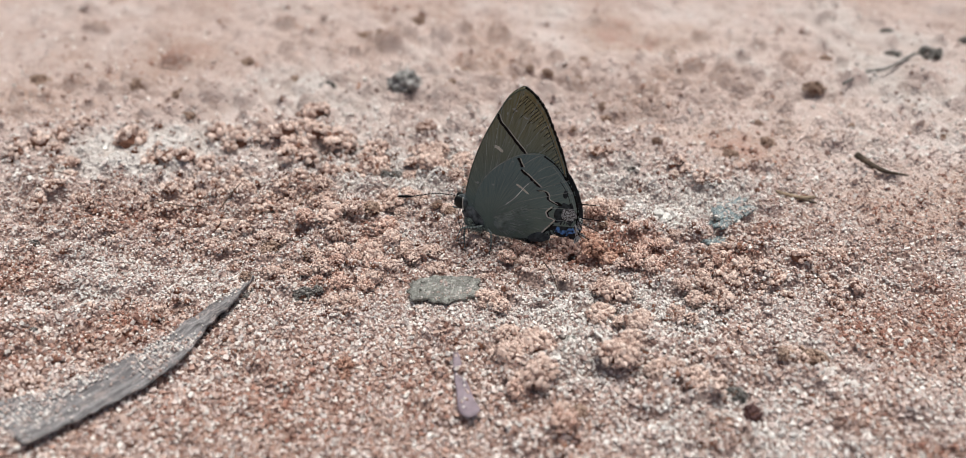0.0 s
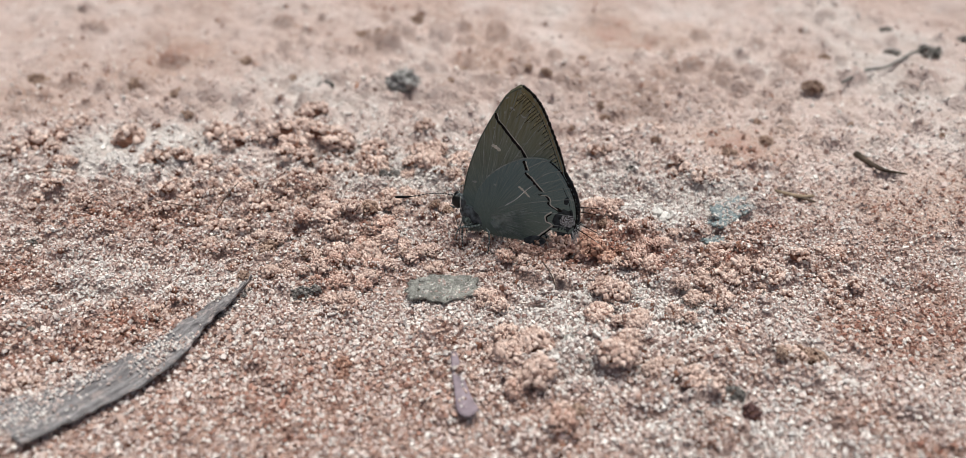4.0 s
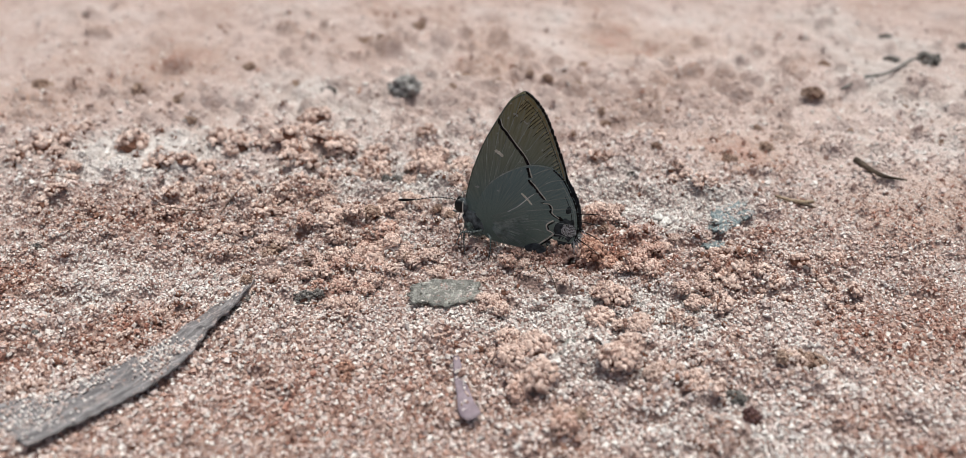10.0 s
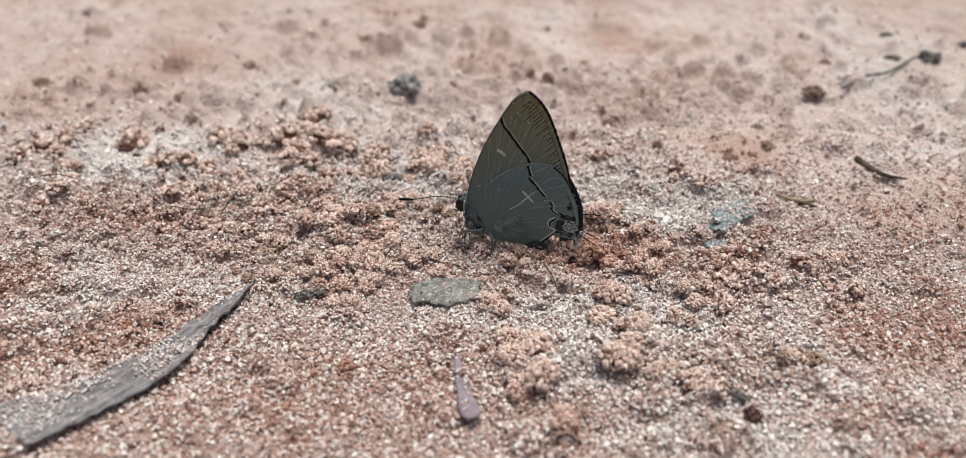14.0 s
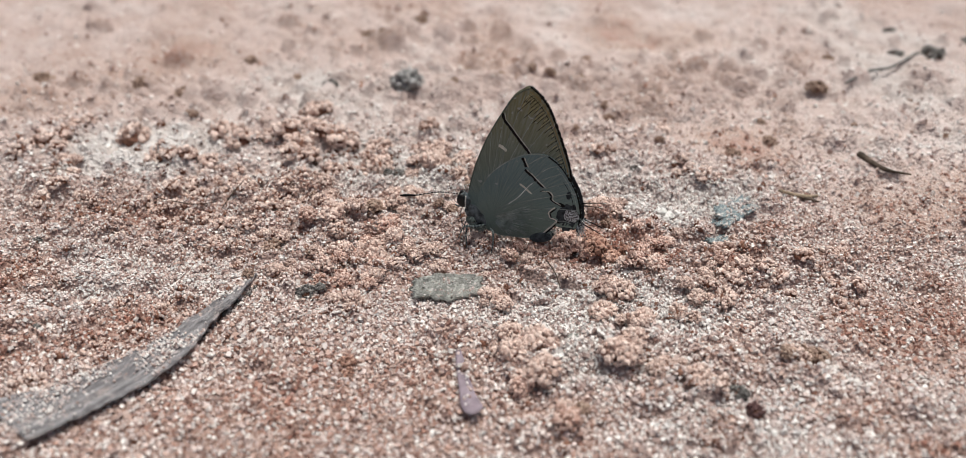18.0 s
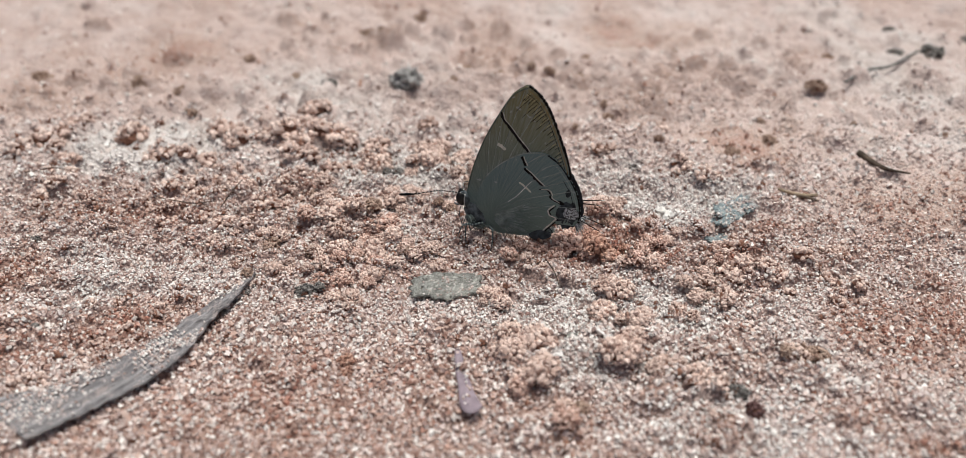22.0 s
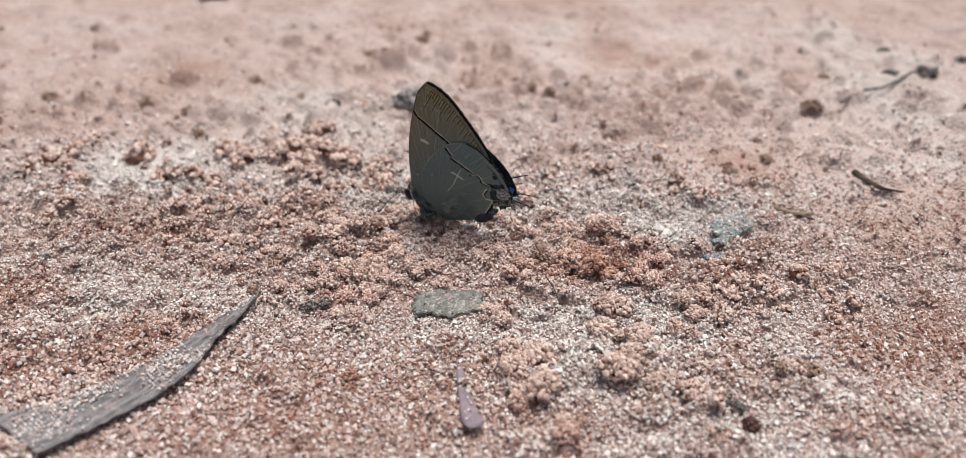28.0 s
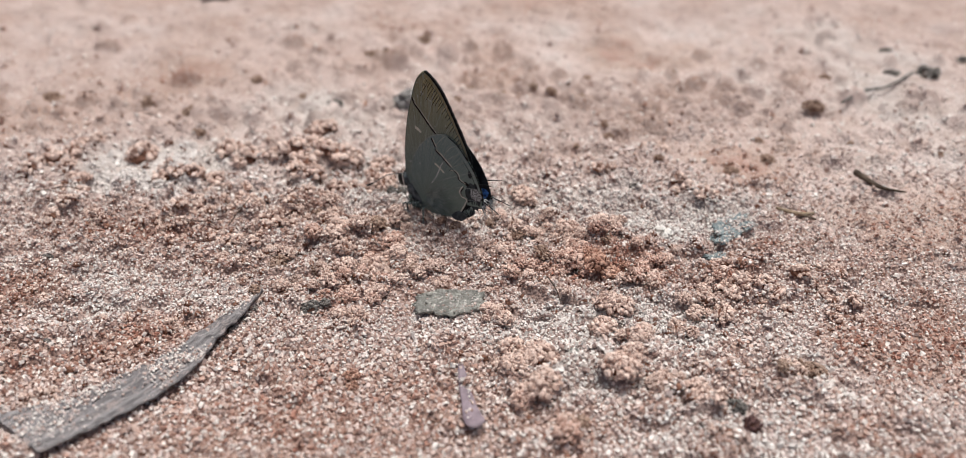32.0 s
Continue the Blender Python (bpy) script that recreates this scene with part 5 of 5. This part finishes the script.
    hmark("front_edge", inset("hind", 2, 7, 0.992), 0.12, HVEIN, "thin pale edge of the hindwing", n=40, proud=0.02)
    part("dark_field", patch_on("hind", side, -7.75, 3.55, 1.25, 1.75, 12, SHADE, "dark_field", seed=5, proud=0.01), hw, "blackish field by the margin")
    part("dark_spot", patch_on("hind", side, -8.05, 5.85, 0.3, 0.5, 10, SHADE, "dark_spot", seed=15), hw, "blackish spot by the margin")
    part("dark_spot", patch_on("hind", side, -7.2, 4.85, 0.5, 0.22, 30, INK, "dark_spot", seed=16, proud=0.02), hw, "black bar above the zigzag")
    part("speckled_patch", patch_on("hind", side, -8.1, 3.6, 0.85, 0.85, 20, SPECK, "speckled_patch", proud=0.035), hw, "patch of grey-blue scales")
    part("blue_patch", patch_on("hind", side, -7.6, 3.3, 1.35, 0.8, -8, BLUE, "blue_patch", True), hw, "shining blue patch on the inner face")
    fold = curve_through([(-3.7, 1.35), (-4.6, 1.75), (-5.4, 1.65), (-5.95, 1.25), (-5.6, 0.85), (-4.7, 0.62), (-3.9, 0.85)], 40, True)
    fold_v = [(q[0] - HINGE[0], (OFF["hind"] + 0.08 + 0.03 * layer + 0.05 * math.sin(3 * q[0])) * side, q[1] - HINGE[1]) for layer in (-1, 1) for q in fold]
    fold_f = [tuple(range(40)), tuple(range(79, 39, -1))] + [(k, 40 + k, 40 + (k + 1) % 40, (k + 1) % 40) for k in range(40)]
    part("lobe", mesh_of("lobe", fold_v, fold_f, False, (LOBE,)), hw, "dark slate-grey folded lobe")

    def at_hinge(pts):
        return [(p[0] - HINGE[0], p[1], p[2] - HINGE[1]) for p in pts]

    y0 = OFF["hind"] * side
    for k, pts in enumerate(([(-8.95, y0, 4.75), (-9.7, y0 + 0.1 * side, 4.72), (-10.5, y0 + 0.2 * side, 4.66), (-11.3, y0 + 0.25 * side, 4.6)],
                             [(-8.8, y0, 2.9), (-9.7, y0 + 0.2 * side, 2.45), (-10.5, y0 + 0.3 * side, 1.95), (-11.25, y0 + 0.4 * side, 1.5)])):
        me = tubes("tail", [(at_hinge(curve_through(pts, 14)), np.linspace(0.06, 0.035, 14), 6)], INK)
        me.materials.append(BAND.m)
        me.polygons.foreach_set("material_index", [1 if i >= 11 * 6 else 0 for i in range(len(me.polygons))])
        part("tail", me, hw, "thread-thin black tail with a white tip")
    for count, mat, name, label, thick in ((44, TUFT, "tail_tuft", "bluish white hair tuft at the wing's corner", 0.05), (60, INK, "dark_tuft", "black hair at the wing's corner", 0.04)):
        hairs = []
        for k in range(count):
            u = rng.random()
            p0 = (-8.4 - 0.7 * u, y0 + rng.uniform(-0.06, 0.06), 2.2 + 0.9 * u)
            d = (-0.5 + 0.5 * rng.random(), rng.uniform(-0.2, 0.25), -1.0 + 0.9 * u)
            ln = rng.uniform(0.6, 1.6) * (1 if mat is TUFT else 0.6)
            hairs.append((at_hinge([p0, (p0[0] + d[0] * ln * 0.5, p0[1] + d[1] * ln * 0.5, p0[2] + d[2] * ln * 0.55), (p0[0] + d[0] * ln, p0[1] + d[1] * ln, p0[2] + d[2] * ln)]),
                          [thick, thick * 0.8, 0.01], 4))
        part(name, tubes(name, hairs, mat), hw, label)
    hairs = []
    for k in range(120):
        u = rng.random()
        p0 = (-0.2 - 6.2 * u, y0, 1.62 - 0.35 * math.sin(math.pi * u) + 0.35 * u)
        ln = rng.uniform(0.3, 0.85)
        hairs.append((at_hinge([p0, (p0[0] - 0.35 * ln, p0[1] + 0.1 * ln, p0[2] - 0.8 * ln)]), [0.025, 0.01], 3))
    base = []
    for k in range(95):
        ang, ln = radians(rng.uniform(160, 236)), rng.uniform(1.4, 4.2)
        start = rng.uniform(0.5, 1.6)
        bow = rng.uniform(-0.12, 0.12)
        pts = [(math.cos(ang + bow * f) * (start + ln * f), math.sin(ang + bow * f) * (start + ln * f)) for f in (0, 0.35, 0.7, 1)]
        pts = [q for q in pts if math.hypot(*q) < 0.93 * reach("hind", math.atan2(q[1], q[0]))]
        if len(pts) > 1:
            base.append(([on_wing("hind", side, q[0], q[1], 0.025) for q in pts], np.linspace(0.028, 0.010, len(pts)), 4))
    part("basal_hair", tubes("basal_hair", base, HAIR), hw, "grey hair fanning from the wing's base")
    part("hair_fringe", tubes("hair_fringe", hairs, HAIR), hw, "fine grey hair along the lower edge")


# body
def ellipsoid(name, centre, axes, mat, tilt=0.0, seed=1, rough=0.06, detail=3):
    me = lump(name, axes, mat, seed, rough, detail)
    me.transform(Matrix.Translation(Vector(centre) * MM) @ Matrix.Rotation(radians(tilt), 4, "Y"))
    return me


part("thorax", ellipsoid("thorax", (1.55, 0, 3.35), (1.75, 0.58, 0.95), BODY, -48, 5), butterfly, "dark hairy thorax")
part("abdomen", ellipsoid("abdomen", (-2.2, 0, 2.5), (3.0, 0.2, 0.5), BODY, -2, 6), butterfly, "dark grey abdomen between the wings")
head = part("head", ellipsoid("head", (2.85, 0, 5.0), (0.62, 0.62, 0.8), BODY, 12, 7), butterfly, "small dark head")
for side in (1, -1):
    eye = part("eye", ellipsoid("eye", (3.12, 0.42 * side, 5.1), (0.50, 0.32, 0.74), EYE, 12, 8, 0.01), head, "black oval eye")
    ring = [(2.62 + 0.10 * math.sin(a), (0.60 + 0.02) * side, 5.08 + 0.72 * math.cos(a)) for a in np.linspace(0.25, math.pi - 0.1, 12)]
    part("eye_ring", tubes("eye_ring", [(ring, 0.06, 6)], BAND), head, "white rim behind the eye")
    palp = [(3.1, 0.22 * side, 4.5), (3.5, 0.25 * side, 4.35), (3.85, 0.27 * side, 4.5)]
    part("palp", tubes("palp", [(curve_through(palp, 8), np.linspace(0.13, 0.07, 8), 6)], BODY), head, "short dark palp")
part("proboscis", tubes("proboscis", [(curve_through([(3.1, 0, 4.4), (3.35, 0.05, 3.2), (3.0, 0.1, 1.6), (2.9, 0.15, 0.2)], 16), 0.035, 5)], BODY), head, "thin dark proboscis")
hairs = []
for k in range(560):
    a, b = rng.uniform(-0.9, 2.6), rng.uniform(-1.2, 1.2)
    p0 = Vector((1.5 + 1.2 * math.cos(a) * math.cos(b), 0.72 * math.sin(b), 3.0 + 0.95 * math.sin(a) * math.cos(b) * -1))
    d = Vector((rng.uniform(-1.0, 0.1), math.sin(b) * 0.8, rng.uniform(-0.9, 0.15)))
    ln = rng.uniform(0.3, 0.75)
    hairs.append(([p0, p0 + d * ln * 0.5, p0 + d * ln + Vector((0, 0, -0.08))], [0.03, 0.025, 0.01], 3))
part("thorax_hair", tubes("thorax_hair", hairs, HAIR), butterfly, "shaggy grey hair on the thorax")


def banded(name, pts, radii, sides, step, mat_a, mat_b):
    v, f = tube(pts, radii, sides)
    fm = [((i // sides) // step) % 2 for i in range(len(f))]
    return mesh_of(name, v, f, True, (mat_a, mat_b), fm)


def antenna(side):
    """A banded thread with a black club, from its own root."""
    if side > 0:
        pts = [(0, 0, 0), (1.4, 0.25, 0.22), (2.7, 0.4, 0.18), (4.6, 0.55, -0.25), (6.3, 0.65, -0.42)]
    else:
        pts = [(0, 0, 0), (0.3, -1.4, -0.1), (0.4, -2.9, -0.7), (0.3, -4.4, -1.4), (0.2, -5.6, -2.1)]
    n = 60
    c = curve_through(pts, n)
    s = np.linspace(0, 1, n)
    r = 0.058 + 0.08 * np.clip((s - 0.76) / 0.1, 0, 1) * np.clip((1.02 - s) / 0.1, 0.3, 1)
    v, f = tube(c, r, 6)
    fm = [1 if ((i // 6) % 3 == 0 and i // 6 < 45) else 0 for i in range(len(f))]
    return mesh_of("antenna", v, f, True, (INK, BAND), fm)


ROOT = {1: (3.15, 0.25, 5.7), -1: (3.0, -0.25, 5.75)}
feelers = {}
for side in (1, -1):
    r = ROOT[side]
    feelers[side] = part("antenna", antenna(side), butterfly, "black antenna with white bands and a club", pose(r[0] * MM, r[1] * MM, r[2] * MM))

LEGS = [("fore", (1.5, 0.5, 2.75), (2.45, 0.9, 2.45), (2.5, 1.0, 1.5), (2.4, 1.05, -0.05)),
        ("middle", (0.6, 0.5, 2.7), (1.7, 1.0, 2.6), (2.7, 1.2, 2.5), (3.3, 1.25, 1.0)),
        ("hind", (0.1, 0.5, 2.3), (-0.35, 1.2, 2.35), (-0.42, 1.5, 1.25), (-0.25, 1.6, -0.15))]
legs = []
for name, hip, knee, shin, foot in LEGS:
    for side in (1, -1):
        pts = [np.array([(q[0] - hip[0]), (q[1] - hip[1]) * side, q[2] - hip[2]]) for q in (hip, knee, shin, foot)]
        c = np.vstack([curve_through(pts[:2], 8)[:-1], curve_through(pts[1:], 18)])
        r = np.interp(np.linspace(0, 1, len(c)), [0, 0.3, 0.7, 1], [0.13, 0.12, 0.08, 0.05])
        leg = part("leg", banded("leg", c, r, 6, 1, BODY, HAIR), butterfly,
                   "thin black leg with white bands", pose(hip[0] * MM, hip[1] * side * MM, hip[2] * MM))
        legs.append((leg, hip, side, name))

# seconds; x, y, z in mm; lean, pitch and heading in degrees; lift of the left hindwing in degrees
STEPS = [
    (0.0, 0.77, -3.67, -0.03, 6.0, 1.1, 167.9, 9.2),
    (0.5, 0.78, -3.66, -0.04, 5.9, 1.1, 167.9, 6.3),
    (1.0, 0.77, -3.64, -0.03, 5.8, 1.1, 168.1, 3.5),
    (1.5, 0.78, -3.66, -0.02, 5.8, 1.2, 167.9, 1.4),
    (2.0, 0.77, -3.64, -0.03, 5.7, 1.1, 168.2, -1.2),
    (2.5, 0.76, -3.60, -0.04, 5.6, 1.1, 168.7, -3.6),
    (3.0, 0.74, -3.58, -0.04, 5.6, 1.0, 168.8, -4.2),
    (3.5, 0.74, -3.59, -0.05, 5.6, 1.1, 168.9, -0.6),
    (5.5, 0.70, -3.65, -0.14, 6.9, 1.5, 166.7, 7.8),
    (6.0, 0.69, -3.66, -0.14, 6.8, 1.6, 166.3, 10.3),
    (6.5, 0.68, -3.69, -0.13, 6.8, 1.6, 166.2, 11.0),
    (7.0, 0.67, -3.76, -0.11, 6.9, 1.7, 165.5, 10.7),
    (7.5, 0.65, -3.75, -0.12, 7.1, 1.7, 165.4, 8.2),
    (8.0, 0.64, -3.78, -0.10, 7.1, 1.5, 165.0, 6.9),
    (8.5, 0.64, -3.85, -0.06, 7.1, 1.5, 165.1, 6.0),
    (9.0, 0.66, -3.86, -0.05, 6.9, 1.4, 165.1, 3.9),
    (9.5, 0.70, -3.87, -0.03, 6.8, 1.3, 165.5, 2.9),
    (10.0, 0.72, -3.89, -0.00, 6.7, 1.1, 166.1, 1.6),
    (10.5, 0.74, -3.87, -0.00, 6.5, 0.9, 166.7, 0.1),
    (11.0, 0.74, -3.86, -0.01, 6.5, 0.6, 167.0, -0.8),
    (11.5, 0.74, -3.87, 0.00, 6.5, 0.4, 167.4, -0.9),
    (12.0, 0.73, -3.86, -0.00, 6.4, 0.2, 167.6, -2.3),
    (12.5, 0.73, -3.83, 0.00, 6.0, 0.1, 167.9, -2.4),
    (13.0, 0.74, -3.78, -0.01, 5.8, 0.0, 168.2, -0.6),
    (13.5, 0.73, -3.74, -0.03, 5.8, 0.0, 168.4, 2.7),
    (14.0, 0.72, -3.71, -0.05, 5.8, 0.0, 168.4, 3.2),
    (14.5, 0.71, -3.68, -0.05, 5.6, -0.1, 168.7, 4.2),
    (16.5, 0.73, -3.72, -0.09, 5.8, 0.3, 168.2, 8.2),
    (17.0, 0.71, -3.74, -0.08, 5.7, 0.2, 168.2, 6.8),
    (17.5, 0.69, -3.72, -0.08, 5.7, 0.1, 168.1, 7.1),
    (18.0, 0.68, -3.84, -0.03, 6.0, 0.2, 167.4, 8.8),
    (18.5, 0.66, -3.85, -0.02, 6.0, 0.1, 167.4, 9.0),
    (19.0, 0.65, -3.85, 0.00, 5.8, 0.1, 167.5, 7.6),
    (19.5, 0.64, -3.83, -0.02, 5.9, 0.2, 167.3, 8.4),
    (20.0, 0.66, -3.82, -0.01, 5.5, 0.2, 167.8, 8.1),
    (20.5, 0.68, -3.73, -0.02, 5.1, 0.2, 168.3, 8.7),
    (21.0, 0.70, -3.67, -0.04, 4.8, 0.3, 168.6, 8.8),
    (21.5, 0.69, -3.60, -0.04, 4.7, 0.1, 168.1, 8.7),
    (22.0, 0.70, -3.57, -0.02, 4.4, 0.1, 168.3, 8.6),
    (22.5, 0.69, -3.56, -0.03, 4.5, 0.0, 167.6, 7.5),
    (23.0, 0.19, -2.33, -0.27, 5.3, 1.9, 162.9, 7.1),
    (23.5, -0.33, -1.46, -0.21, 4.6, 5.3, 161.0, 6.8),
    (24.0, -0.94, -0.40, -0.19, 3.7, 8.5, 158.0, 6.3),
    (24.5, -1.36, 0.39, -0.15, 3.1, 12.9, 155.6, 8.4),
    (25.0, -1.60, 0.30, -0.09, 2.6, 14.2, 154.1, 7.9),
    (25.5, -2.30, 0.54, -0.04, 2.0, 13.8, 153.1, 7.7),
    (27.5, -3.93, 1.77, -0.10, -1.9, 14.8, 160.4, 6.1),
    (28.0, -4.08, 2.26, -0.21, -2.0, 15.4, 158.3, 7.0),
    (28.5, -4.58, 2.47, -0.17, -1.8, 15.2, 158.6, 7.1),
    (29.0, -4.98, 2.23, -0.11, -1.3, 15.7, 155.0, 8.1),
    (29.5, -4.95, 2.25, -0.25, -1.0, 17.7, 152.3, 7.1),
    (30.0, -5.03, 2.72, -0.37, -0.4, 15.0, 151.0, 7.5),
    (30.5, -4.44, 2.77, -0.27, 0.1, 16.0, 146.7, 8.9),
    (31.0, -4.86, 2.71, -0.14, 1.1, 13.9, 144.0, 11.0),
    (31.5, -4.89, 2.69, -0.12, 2.4, 17.4, 143.2, 10.9),
    (32.0, -6.19, 3.42, -0.15, 2.6, 13.1, 139.9, 9.4),
]


def right_lift(t, h):
    """The right hindwing rubs against the left one, then rests beside it."""
    if t < 15:
        return 5.8 - h
    return 7.8 if t < 22.6 else h + 0.5


def motions():
    """The insect stands and rubs its hindwings, then walks off to its front."""
    walk(butterfly, [(t, pose(x * MM, y * MM, z * MM, a, b, c)) for t, x, y, z, a, b, c, h in STEPS])
    walk(wings["left"], [(t, hinge_pose(h)) for t, x, y, z, a, b, c, h in STEPS])
    walk(wings["right"], [(t, hinge_pose(right_lift(t, h), 1.0 if t < 22.6 else min(1.0 + 1.0 * (t - 22.5), 2.5), 0.18)) for t, x, y, z, a, b, c, h in STEPS])
    for side in (1, -1):
        r = ROOT[side]
        sway = [(0, 0, 0), (8, 1, 0), (12, 0, 2), (18.5, 2, 0), (22.5, 2, 3), (24, 18, 30), (25.5, 24, 36), (28, 26, 38), (30, -2, 30), (31, 10, 34), (32, 16, 34)]
        walk(feelers[side], [(t, pose(r[0] * MM, r[1] * MM, r[2] * MM, 0, d * (1 if side > 0 else 0.2), 0 if side > 0 else a)) for t, d, a in sway])
    for leg, hip, side, name in legs:
        sign = side * (-1 if name == "middle" else 1)
        rows = [(0, 0), (22.5, 0)] + [(22.5 + 0.25 * k, sign * 11 * (1 if k % 2 else -1)) for k in range(1, 20)] + [(28.0, 0), (29.6, sign * 6), (30.4, -sign * 6), (32, 0)]
        walk(leg, [(t, pose(hip[0] * MM, hip[1] * side * MM, hip[2] * MM, 0, d, 0)) for t, d in rows])


motions()
